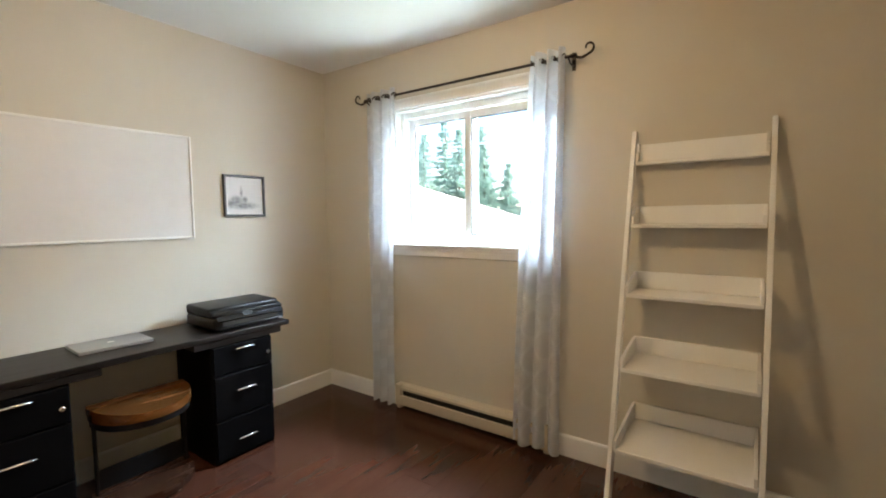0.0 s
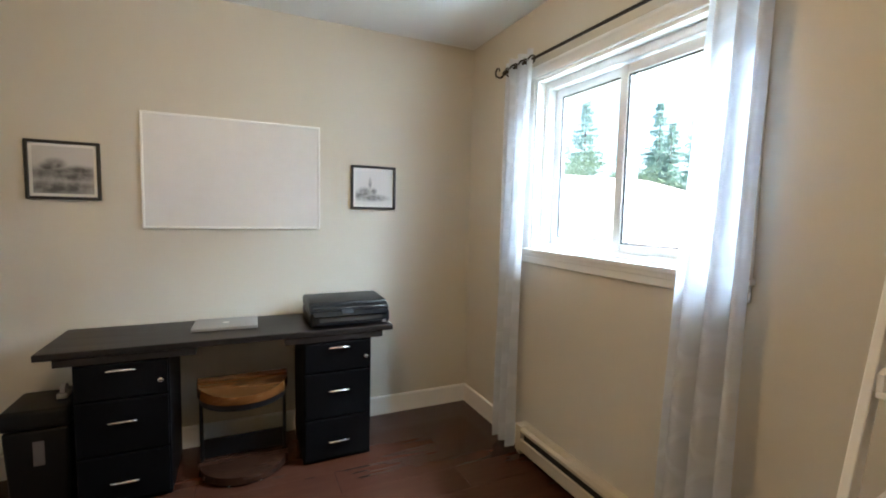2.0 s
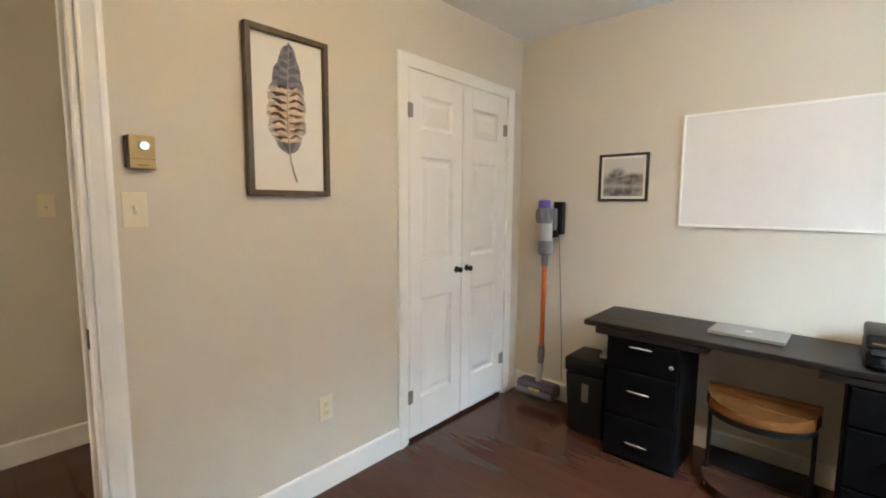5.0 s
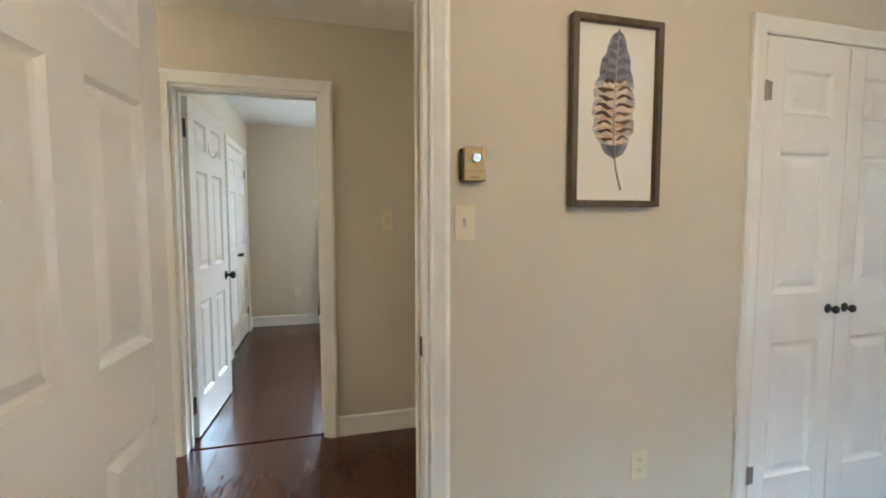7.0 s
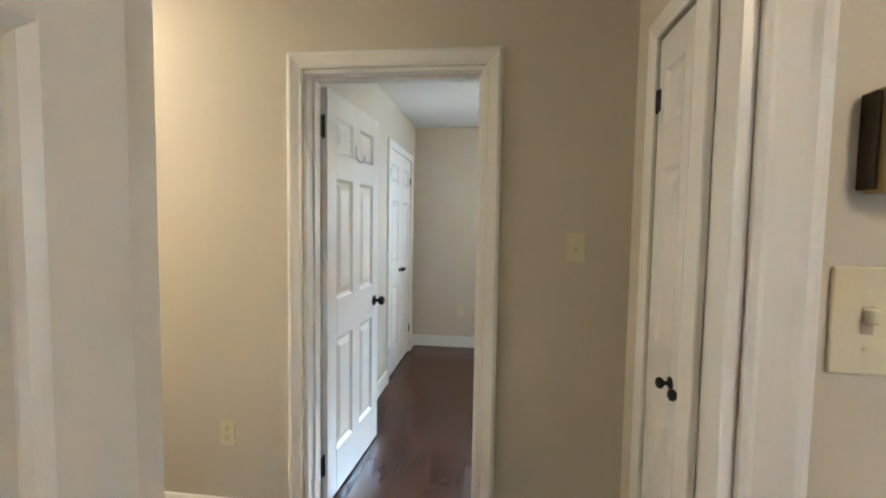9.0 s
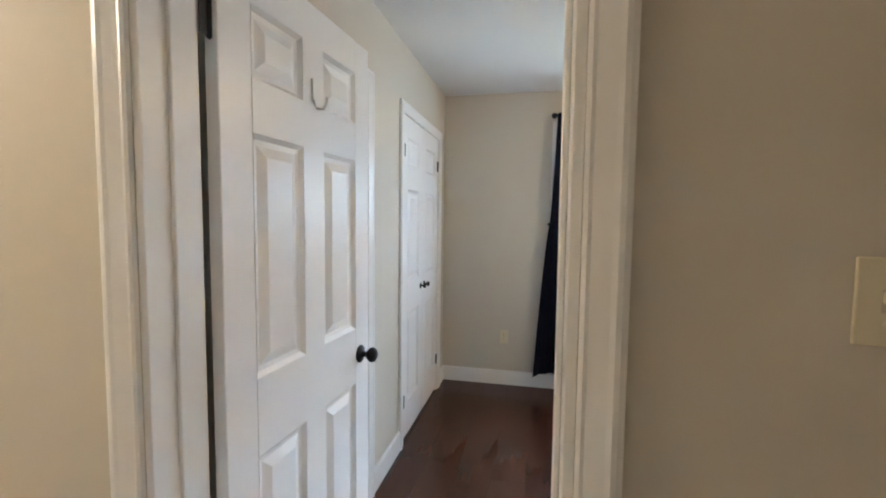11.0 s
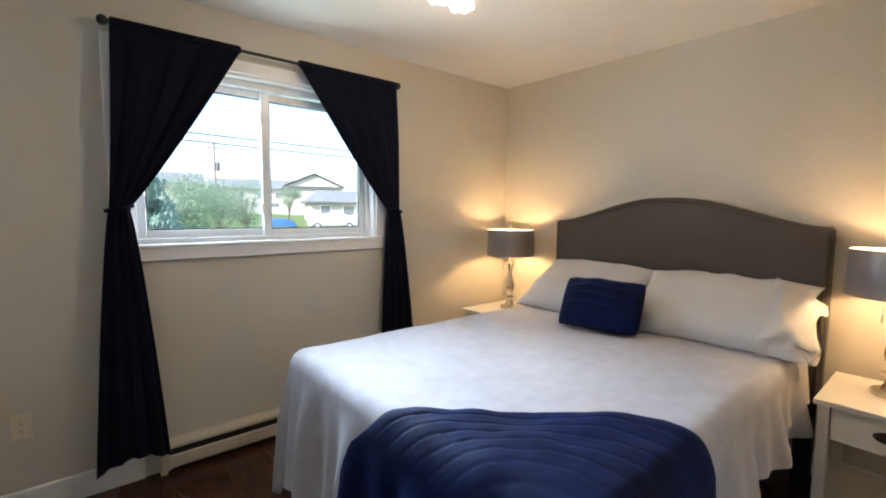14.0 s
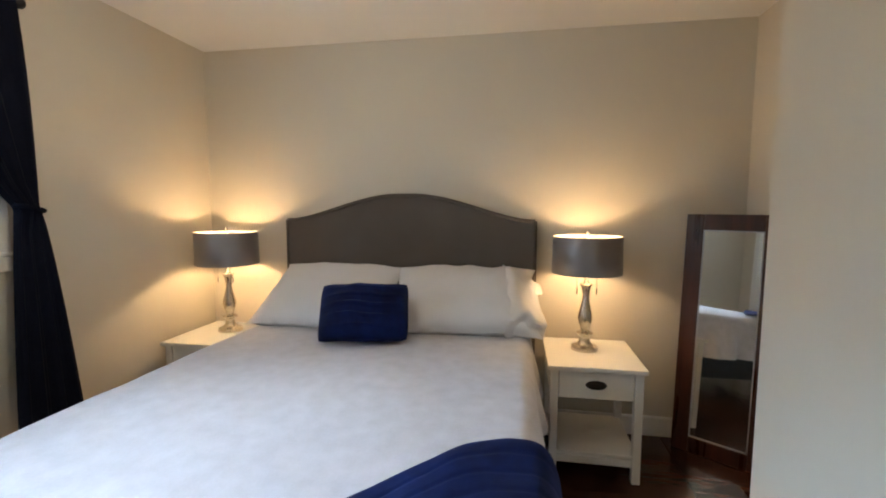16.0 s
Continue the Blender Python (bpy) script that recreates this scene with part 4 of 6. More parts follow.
plate("wall_outlet", "ivory duplex wall outlet beside the curtain", BED_N @ pose(-3.085, 0, 0.413), "outlet")


def heater(m, w):
    """An electric baseboard heater with a long outlet slot; local -y is the room."""
    h = thing("baseboard_heater", "beige electric baseboard heater under the window", "heater", m, "baseboard heaters")
    prof = [(0.0, 0.03), (0.058, 0.03), (0.064, 0.036), (0.064, 0.096), (0.056, 0.102)]
    top = [(0.042, 0.130), (0.062, 0.138), (0.062, 0.153), (0.048, 0.166), (0.0, 0.170)]
    for nm, pf in (("lower_cover", prof), ("upper_cover", top)):
        part(nm, sheet(lambda u, v, pf=pf: Vector((u * w, -pf[min(len(pf) - 1, round(v * (len(pf) - 1)))][0], pf[min(len(pf) - 1, round(v * (len(pf) - 1)))][1])), 1, len(pf) - 1, 0.0012), CREAM, h)
    # dark filler behind the outlet slot, so that the slot looks shaded
    part("slot_shade_fill", boxes((0.05, w - 0.05, -0.040, -0.004, 0.05, 0.15)), DARKGAP, h)
    part("back_plate", boxes((0, w, -0.003, -0.0005, 0.012, 0.168)), CREAM, h)
    for x in (0.0, w - 0.045):
        part("end_cap", boxes((x, x + 0.045, -0.066, -0.001, 0.024, 0.172), bevel=0.004, seg=2), CREAM, h)
    for x in (0.0, w - 0.03):
        part("foot", boxes((x, x + 0.03, -0.05, -0.004, 0.0, 0.026)), CREAM, h)
    return h


heater(OFF_S @ pose(0.74, 0, 0), 1.12)
heater(BED_N @ pose(-2.577, 0, 0), 1.55)

# leaning ladder shelf
ls = thing("ladder_shelf", "white leaning ladder shelf with five shelves", "shelf", pose(-2.545, -2.95, 0))
RUN, RISE = 0.43, 1.735


def rail_y(z):
    return RUN * (1 - z / RISE) + 0.012


for s in (-1, 1):
    bm = bmesh.new()
    x0, x1 = (s * 0.272 - 0.010, s * 0.272 + 0.010)
    q = [(x, y, z) for x in (x0, x1) for y, z in ((rail_y(0) + 0.012, 0.0), (rail_y(0) - 0.045, 0.0), (0.002, RISE - 0.03), (0.010, RISE), (0.030, RISE))]
    vs = [bm.verts.new(p) for p in q]
    bm.faces.new(vs[:5])
    bm.faces.new(vs[5:])
    for k in range(5):
        bm.faces.new((vs[k], vs[(k + 1) % 5], vs[5 + (k + 1) % 5], vs[5 + k]))
    bmesh.ops.bevel(bm, geom=bm.edges[:], offset=0.002, segments=1, affect="EDGES")
    part("side_rail", bm, WHITEP, ls)
for z in (1.578, 1.283, 0.966, 0.640, 0.302):
    yf = rail_y(z) + 0.010
    shf = part("shelf", boxes((-0.258, 0.258, 0.006, yf, z - 0.008, z + 0.008), bevel=0.002), WHITEP, ls)
    part("back_lip", boxes((-0.258, 0.258, 0.003, 0.016, z + 0.009, z + 0.092), bevel=0.002), WHITEP, shf)
    for s in (-1, 1):
        bm = bmesh.new()
        x0, x1 = sorted((s * 0.258, s * 0.246))
        pr_ = [(0.017, z + 0.009), (yf, z + 0.009), (yf, z + 0.045), (yf - 0.022, z + 0.055), (0.05, z + 0.092), (0.017, z + 0.092)]
        a_ = [bm.verts.new((x0, y, zz)) for y, zz in pr_]
        b_ = [bm.verts.new((x1, y, zz)) for y, zz in pr_]
        bm.faces.new(a_)
        bm.faces.new(b_)
        for k in range(6):
            bm.faces.new((a_[k], a_[(k + 1) % 6], b_[(k + 1) % 6], b_[k]))
        part("side_lip", bm, WHITEP, shf)

# sheer curtains on a scrolled rod
SHEER = bpy.data.materials.new("white_sheer")
SHEER.use_nodes = True
t_ = SHEER.node_tree
pb = t_.nodes["Principled BSDF"]
pb.inputs["Base Color"].default_value = (0.88, 0.88, 0.89, 1)
pb.inputs["Roughness"].default_value = 0.9
tr = t_.nodes.new("ShaderNodeBsdfTransparent")
tl = t_.nodes.new("ShaderNodeBsdfTranslucent")
tl.inputs["Color"].default_value = (0.70, 0.76, 0.84, 1)
m1, m2 = t_.nodes.new("ShaderNodeMixShader"), t_.nodes.new("ShaderNodeMixShader")
m1.inputs["Fac"].default_value = 0.55
t_.links.new(pb.outputs[0], m1.inputs[1])
t_.links.new(tl.outputs[0], m1.inputs[2])
uv = t_.nodes.new("ShaderNodeTexCoord")
sep = t_.nodes.new("ShaderNodeSeparateXYZ")
t_.links.new(uv.outputs["Object"], sep.inputs[0])


def wave_node(a, freq, phase):
    q = t_.nodes.new("ShaderNodeMath")
    q.operation = "MULTIPLY_ADD"
    q.inputs[1].default_value, q.inputs[2].default_value = freq, phase
    t_.links.new(a, q.inputs[0])
    c_ = t_.nodes.new("ShaderNodeMath")
    c_.operation = "COSINE"
    t_.links.new(q.outputs[0], c_.inputs[0])
    return c_.outputs[0]


lat = t_.nodes.new("ShaderNodeMath")
lat.operation = "ADD"
t_.links.new(wave_node(sep.outputs["X"], 42.0, 0.0), lat.inputs[0])
t_.links.new(wave_node(sep.outputs["Z"], 30.0, 0.0), lat.inputs[1])
ab = t_.nodes.new("ShaderNodeMath")
ab.operation = "ABSOLUTE"
t_.links.new(lat.outputs[0], ab.inputs[0])
mr = t_.nodes.new("ShaderNodeMapRange")
mr.inputs["From Min"].default_value, mr.inputs["From Max"].default_value = 0.25, 0.55
mr.inputs["To Min"].default_value, mr.inputs["To Max"].default_value = 0.86, 0.79
t_.links.new(ab.outputs[0], mr.inputs["Value"])
t_.links.new(mr.outputs["Result"], m2.inputs["Fac"])
t_.links.new(tr.outputs[0], m2.inputs[1])
t_.links.new(m1.outputs[0], m2.inputs[2])
out = [n for n in t_.nodes if n.type == "OUTPUT_MATERIAL"][0]
t_.links.new(m2.outputs[0], out.inputs["Surface"])


def hanging(x0t, x1t, x0b, x1b, y, z0, z1, folds, amp, seed, m=None):
    """A hanging cloth in soft folds."""
    rnd = random.Random(seed)
    ph = [rnd.random() * 6.28 for _ in range(6)]

    def f(u, v):
        z = z0 + (z1 - z0) * v
        a = x0b + (x0t - x0b) * v ** 1.3
        b = x1b + (x1t - x1b) * v ** 1.3
        k = 0.85 + 0.25 * math.sin(3 * v + ph[0])
        w = math.sin(2 * math.pi * folds * u + 0.5 * math.sin(2.2 * v + ph[1]) * (1 - v))
        w += 0.16 * math.sin(2 * math.pi * folds * 2 * u + ph[2] + 2 * v) * (1 - v)
        uu = u + 0.03 * math.sin(5 * v + ph[3]) * math.sin(math.pi * u) + 0.02 * math.sin(2 * math.pi * folds * u * 1.0 + ph[4])
        return Vector((a + (b - a) * uu, y + amp * k * w, z + 0.008 * math.sin(9 * u + ph[5]) * (1 - v)))
    return f


RZ = 2.135
for xs_, seed in (((-0.80, -0.545, -0.735, -0.535), 1), ((-1.945, -1.755, -1.925, -1.650), 2)):
    cu = thing("sheer_curtain", "white sheer lattice curtain with metal grommets", "curtain", pose((xs_[0] + xs_[1]) / 2, -2.868, 0), "sheer curtains at the office window")
    c0 = (xs_[0] + xs_[1]) / 2
    part("cloth", sheet(hanging(xs_[0] - c0, xs_[1] - c0, xs_[2] - c0, xs_[3] - c0, 0.0, 0.035, RZ + 0.05, 3, 0.032, seed), 64, 40), SHEER, cu, smooth=True)
    for k in range(6):
        gx = xs_[0] + (xs_[1] - xs_[0]) * k / 6 + 0.012 - c0
        part("grommet", lathe([(0.0155, -0.003), (0.023, -0.003), (0.024, 0), (0.023, 0.003), (0.0155, 0.003), (0.0155, -0.003)], 20, pose(gx, 0.0, RZ, 0, 90 - 35 * (-1) ** k, 0)), BRONZE, cu, "bronze grommet")
rd = thing("curtain_rod", "dark bronze curtain rod with scroll finials", "curtain rod", pose(0, -2.868, RZ))
part("rod", tube([(-1.99, 0, 0), (-0.535, 0, 0)], 0.008, 14), BRONZE, rd, smooth=True)
for s, x in ((-1, -1.99), (1, -0.535)):
    part("knuckle", lathe([(0, -0.018), (0.010, -0.014), (0.0145, 0), (0.010, 0.014), (0, 0.018)], 16, pose(x, 0, 0, 0, 90)), BRONZE, rd, smooth=True)
    sc = []
    for k in range(26):
        a = k / 25
        if a < 0.35:
            q = a / 0.35
            sc.append((x + s * 0.075 * q, 0, -0.014 * math.sin(math.pi * q) - 0.004 * q))
        else:
            q = (a - 0.35) / 0.65
            ang = -math.pi / 2 + q * 4.9
            r_ = 0.030 * (1 - 0.55 * q)
            sc.append((x + s * (0.075 + r_ * math.cos(ang) * 1.0), 0, 0.026 + r_ * math.sin(ang)))
    part("scroll_finial", tube(sc, 0.006, 10, radii=[0.0075 - 0.003 * k / 25 for k in range(26)]), BRONZE, rd, smooth=True)
for x in (-1.965, -0.55):
    part("bracket", tube([(x, -0.08, -0.02), (x, -0.06, -0.032), (x, -0.02, -0.026), (x, 0.0, -0.012), (x, 0.012, 0.0)], 0.0045, 8), BRONZE, rd, smooth=True)
    part("bracket_plate", boxes((x - 0.010, x + 0.010, -0.0815, -0.078, -0.05, 0.02), bevel=0.001), BRONZE, rd)

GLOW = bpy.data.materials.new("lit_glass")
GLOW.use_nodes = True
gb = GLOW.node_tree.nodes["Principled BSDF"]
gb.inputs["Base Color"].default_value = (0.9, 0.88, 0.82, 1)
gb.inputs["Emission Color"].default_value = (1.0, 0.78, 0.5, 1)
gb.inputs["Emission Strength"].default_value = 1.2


GLOWW = bpy.data.materials.new("lit_shade_glass")
GLOWW.use_nodes = True
gb = GLOWW.node_tree.nodes["Principled BSDF"]
gb.inputs["Base Color"].default_value = (0.9, 0.88, 0.84, 1)
gb.inputs["Emission Color"].default_value = (1.0, 0.86, 0.66, 1)
gb.inputs["Emission Strength"].default_value = 1.6


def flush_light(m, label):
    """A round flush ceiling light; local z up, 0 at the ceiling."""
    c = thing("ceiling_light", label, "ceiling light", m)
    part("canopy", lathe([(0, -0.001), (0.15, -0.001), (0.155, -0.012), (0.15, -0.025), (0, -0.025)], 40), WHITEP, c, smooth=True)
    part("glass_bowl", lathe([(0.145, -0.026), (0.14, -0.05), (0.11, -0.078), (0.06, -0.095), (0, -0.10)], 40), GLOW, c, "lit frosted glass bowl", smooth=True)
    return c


flush_light(pose(-1.75, -1.45, H), "round flush ceiling light, lit, in the office")
# unseen fixture made up to carry the hall's added light
flush_light(pose(-5.0, 0.72, H), "added unseen round flush ceiling light, lit, in the hall")
ht = thing("attic_hatch", "white attic hatch panel in the hall ceiling", "attic hatch", pose(-3.25, 0.80, H))
part("panel", boxes((-0.30, 0.30, -0.26, 0.26, -0.012, -0.001), bevel=0.002), CEIL, ht)
part("frame", boxes((-0.36, -0.30, -0.32, 0.32, -0.018, -0.001), (0.30, 0.36, -0.32, 0.32, -0.018, -0.001), (-0.30, 0.30, -0.32, -0.26, -0.018, -0.001), (-0.30, 0.30, 0.26, 0.32, -0.018, -0.001), bevel=0.002), TRIM, ht)

# ---- bedroom things ----
LINEN = mat("white_bedspread", (0.52, 0.515, 0.557), 0.8, var=0.09, scale=16, fine=140, bump=0.5, bscale=28, sheen=0.2, spec=0.25)
COTTON = mat("white_cotton", (0.66, 0.65, 0.655), 0.85, var=0.03, scale=4, fine=200, bump=0.2, bscale=30)
UPH = mat("taupe_upholstery", (0.115, 0.098, 0.084), 0.8, var=0.12, scale=3, fine=300, bump=0.3, bscale=500, sheen=0.05, spec=0.2)
NAVY = mat("navy_plush", (0.0022, 0.008, 0.050), 0.75, var=0.6, scale=5, fine=25, bump=0.3, bscale=150, sheen=0.04, spec=0.15)
NAVY_B = NAVY.node_tree.nodes["Principled BSDF"]
NAVY_B.inputs["Sheen Weight"].default_value, NAVY_B.inputs["Sheen Roughness"].default_value = 0.18, 0.3
NAVY_B.inputs["Sheen Tint"].default_value = (0.16, 0.26, 0.85, 1)
NIGHT = mat("navy_black_drape", (0.005, 0.007, 0.016), 0.85, var=0.2, scale=4, fine=250, bump=0.2, bscale=400, spec=0.1)
NICKEL = mat("brushed_nickel", (0.62, 0.57, 0.50), 0.27, metal=1.0, var=0.06, fine=90, bump=0.05)
SHADE = mat("pewter_shade", (0.30, 0.28, 0.28), 0.33, metal=0.55, var=0.06, scale=2, fine=300, bump=0.1)
SHADEIN = mat("shade_lining", (0.80, 0.76, 0.66), 0.7, var=0.02, bump=0)
NSW = mat("cream_white_paint", (0.78, 0.77, 0.72), 0.38, var=0.02, scale=5, fine=60, bump=0.05)
MAHOG = wood("mahogany", (0.028, 0.009, 0.006), (0.085, 0.026, 0.016), 0.28, axis=2, stretch=12, scale=14, per_object=0.05, coat=0.3)
BEDW = mat("bed_frame_black", (0.014, 0.012, 0.012), 0.5, bump=0.05)
MIRROR = bpy.data.materials.new("mirror_glass")
MIRROR.use_nodes = True
mb_ = MIRROR.node_tree.nodes["Principled BSDF"]
mb_.inputs["Base Color"].default_value = (0.86, 0.88, 0.87, 1)
mb_.inputs["Metallic"].default_value, mb_.inputs["Roughness"].default_value = 1.0, 0.02

# bed: frame, mattress with its spread, headboard
BX0, BX1, BY0, BY1, BZ = -2.115, -0.03, 2.205, 3.735, 0.735
bed = thing("bed", "made queen bed with white bedspread and upholstered headboard", "bed", pose(0, 0, 0))
part("bed_base", boxes((BX0 + 0.10, BX1, BY0 + 0.05, BY1 - 0.05, 0.19, 0.40), bevel=0.01), BEDW, bed)
for x in (BX0 + 0.16, BX1 - 0.16):
    for y in (BY0 + 0.10, BY1 - 0.10):
        part("leg", lathe([(0, 0), (0.022, 0), (0.024, 0.05), (0.03, 0.12), (0.034, 0.192), (0, 0.192)], 14, pose(x, y, 0)), BEDW, bed, smooth=True)
part("mattress", boxes((BX0 + 0.05, BX1 - 0.01, BY0 + 0.03, BY1 - 0.03, 0.40, BZ - 0.025), bevel=0.05, seg=4), COTTON, bed, smooth=True)


def drape(p, q, top, x0, y0, y1, r, seed, lift=0.0, folds=1.0):
    """A cloth point at p past x0 (towards the foot, -x) and q across; it bends over the bed's edges and hangs."""
    dx = max(0.0, x0 - p)
    dy0, dy1 = max(0.0, y0 - q), max(0.0, q - y1)
    dy = dy0 if dy0 > 0 else -dy1
    d = math.hypot(dx, dy)
    bx, by = max(p, x0), min(max(q, y0), y1)
    nz = noise.noise((p * 2.3 + seed, q * 2.3, seed)) * 0.010 + noise.noise((p * 7 + seed, q * 7, 2)) * 0.003
    if d < 1e-6:
        return Vector((p, q, top + lift + nz))
    ux, uy = -dx / d, -dy / d
    arc = r * math.pi / 2
    if d < arc:
        a = d / r
        out, drop = r * math.sin(a), r * (1 - math.cos(a))
    else:
        out, drop = r, r + (d - arc)
    hang = max(0.0, d - arc)
    along = (bx * 1.0 + by * 1.0) * 9.0 + math.atan2(uy, ux) * 4.0
    ripple = (0.028 * math.sin(along * 1.7 + seed) + 0.018 * math.sin(along * 3.9 + 2 * seed)) * min(1.0, hang / 0.25) * folds
    z = top - drop
    if z < 0.012:
        out += (0.012 - z) * 0.7
        z = 0.012
    out += ripple + 0.09 * hang + lift
    zz = z + lift * max(0.0, 1 - drop / 0.06) + nz * max(0.0, 1 - hang * 4)
    return Vector((bx + ux * out, by + uy * out, max(0.012, zz)))


XL, XR = BX0 + 0.055, BX1 - 0.02
YA, YB = BY0 + 0.05, BY1 - 0.05


def spread_f(u, v):
    q = (YA - 0.40) + (YB - YA + 0.80) * v
    foot = 0.60 + 0.06 * math.sin(v * 9)
    p = XR - 0.30 - (XR - 0.30 - XL + foot) * u
    return drape(p, q, BZ, XL, YA, YB, 0.075, 1.7)


part("bedspread", sheet(spread_f, 130, 120, 0.006), LINEN, bed, "smooth white bedspread hanging over the sides", smooth=True)


def sheet_f(u, v):
    q = (YA - 0.30) + (YB - YA + 0.60) * v
    p = XR - (0.55) * u
    return drape(p, q, BZ - 0.012, XL, YA, YB, 0.05, 4.1, folds=0.5)


part("fitted_sheet", sheet(sheet_f, 20, 60, 0.004), COTTON, bed, smooth=True)
# arched headboard with nailed border
HY0, HY1 = 2.150, 3.780


def arch(y):
    """Top edge of the headboard: flat shoulders, a raised bow between."""
    t = (y - HY0) / (HY1 - HY0)
    k = min(1.0, max(0.0, (0.5 - abs(t - 0.5)) / 0.5))
    s = min(1.0, max(0.0, (k - 0.04) / 0.90))
    return 1.322 + 0.158 * (s * s * (3 - 2 * s)) ** 0.85


bm = bmesh.new()
n_ = 60
fr, bk = [], []
for k in range(n_ + 1):
    y = HY0 + (HY1 - HY0) * k / n_
    fr.append((bm.verts.new((0.0, y, 0.42)), bm.verts.new((0.0, y, arch(y)))))
    bk.append((bm.verts.new((0.078, y, 0.42)), bm.verts.new((0.078, y, arch(y)))))
for k in range(n_):
    bm.faces.new((fr[k][0], fr[k + 1][0], fr[k + 1][1], fr[k][1]))
    bm.faces.new((bk[k][0], bk[k][1], bk[k + 1][1], bk[k + 1][0]))
    bm.faces.new((fr[k][1], fr[k + 1][1], bk[k + 1][1], bk[k][1]))
    bm.faces.new((fr[k][0], bk[k][0], bk[k + 1][0], fr[k + 1][0]))
for k in (0, n_):
    bm.faces.new((fr[k][0], fr[k][1], bk[k][1], bk[k][0]))
bmesh.ops.recalc_face_normals(bm, faces=bm.faces)
bmesh.ops.bevel(bm, geom=[e for e in bm.edges if e.calc_face_angle(0) > 1.2], offset=0.012, segments=3, affect="EDGES")
hb = part("headboard", bm, UPH, bed, "arched taupe upholstered headboard", smooth=True)
ins = 0.020
pts = [(-0.004, HY0 + ins, 0.45)] + [(-0.004, HY0 + ins + (HY1 - HY0 - 2 * ins) * k / 50, arch(HY0 + ins + (HY1 - HY0 - 2 * ins) * k / 50) - ins) for k in range(51)] + [(-0.004, HY1 - ins, 0.45)]
part("piping", tube(pts, 0.006, 8), UPH, hb, "raised welt along the arch", smooth=True)
for y in (HY0 + 0.06, HY1 - 0.06):
    part("headboard_post", boxes((0.02, 0.07, y - 0.04, y + 0.04, 0.0, 0.43)), BEDW, bed)


def pillow(name, label, m, w, h, t, material, seed, ridges=0, pinch=0.10, crumple=0.012, soft_corner=0.0):
    """A stuffed pillow: w across (x), h high (y), t thick (z), with pinched corners."""
    def f(side):
        def g(u, v):
            a, b = 2 * u - 1, 2 * v - 1
            edge = (1 - abs(a) ** 2.6) * (1 - abs(b) ** 2.6)
            z = side * t / 2 * max(0.0, edge) ** 0.55
            k = 1 - pinch * (1 - abs(a) ** 3) * abs(b) ** 4
            j = 1 - pinch * (1 - abs(b) ** 3) * abs(a) ** 4
            x, y = a * w / 2 * j * (1 - soft_corner * abs(b) ** 5), b * h / 2 * k * (1 - soft_corner * abs(a) ** 5)
            n = noise.noise((x * 6 + seed, y * 6, side + seed)) * crumple + noise.noise((x * 15 + seed, y * 15, seed)) * crumple * 0.4
            if ridges:
                z += side * 0.010 * max(0.0, math.sin(b * math.pi * ridges)) ** 0.5 * edge
            return Vector((x, y + n * 0.5, z + n * min(1.0, edge * 3)))
        return g
    bm = bmesh.new()
    for s in (-1, 1):
        b2 = sheet(f(s), 44, 36)
        me = bpy.data.meshes.new("tmp")
        b2.to_mesh(me)
        b2.free()
        bm.from_mesh(me)
        bpy.data.meshes.remove(me)
    bmesh.ops.remove_doubles(bm, verts=bm.verts, dist=0.0008)
    ob = part(name, bm, material, None, smooth=True)
    ob.matrix_basis = m
    return tagged(ob, label, "pillow")


# pillows lean back on the headboard: local x across the bed, local y up the slope
def lean(x, y, z, tilt, turn=0.0):
    return pose(x, y, z, 0, 0, -90 + turn) @ pose(0, 0, 0, tilt, 0, 0)


pillow("bed_pillow", "plump white pillow leaning on the headboard", lean(-0.29, 3.345, 0.880, 32, -4), 0.82, 0.54, 0.23, COTTON, 3.0)
PW = pillow("bed_pillow", "plump white pillow with a crumpled case end", lean(-0.29, 2.56, 0.880, 32, 4), 0.84, 0.54, 0.24, COTTON, 7.0, crumple=0.016)
pillow("throw_pillow", "small navy ribbed plush cushion", lean(-0.665, 3.00, 0.880, 58, 13), 0.44, 0.30, 0.19, NAVY, 5.0, ridges=6, pinch=0.02, crumple=0.016, soft_corner=0.06)


def case_end(u, v):
    """The slack open end of the pillowcase, puckered and drooping past the pillow."""
    a = 2 * math.pi * v
    ca, sa = math.cos(a), math.sin(a)
    fold = noise.noise((ca * 1.7, sa * 1.7, u * 2.2 + 4)) * 0.035 + noise.noise((ca * 4, sa * 4, u * 5)) * 0.014
    hgt = 0.268 - 0.075 * u + fold
    thk = (0.098 + 0.012 * math.sin(3.1 * u)) * (1 - 0.45 * u * u) + fold * 0.8
    if u > 0.995:
        hgt, thk = hgt * 0.80, thk * 0.35
    x = 0.225 + 0.205 * u + 0.018 * math.sin(3 * a + 1) * u
    return Vector((x, math.copysign(abs(ca) ** 0.75, ca) * hgt - 0.05 * u * u, math.copysign(abs(sa) ** 0.8, sa) * thk - 0.03 * u * u))


part("case_end", sheet(case_end, 26, 56), COTTON, PW, "slack crumpled pillowcase end", smooth=True)


# throw folded over the foot
def throw_edge(q):
    """The throw's far edge: straight across near the side, then slanting to the foot."""
    k = max(0.0, q - 2.30)
    return -1.555 - 0.03 * math.sin(q * 5) - 1.02 * (k - 0.08 * (1 - math.exp(-k / 0.08)))


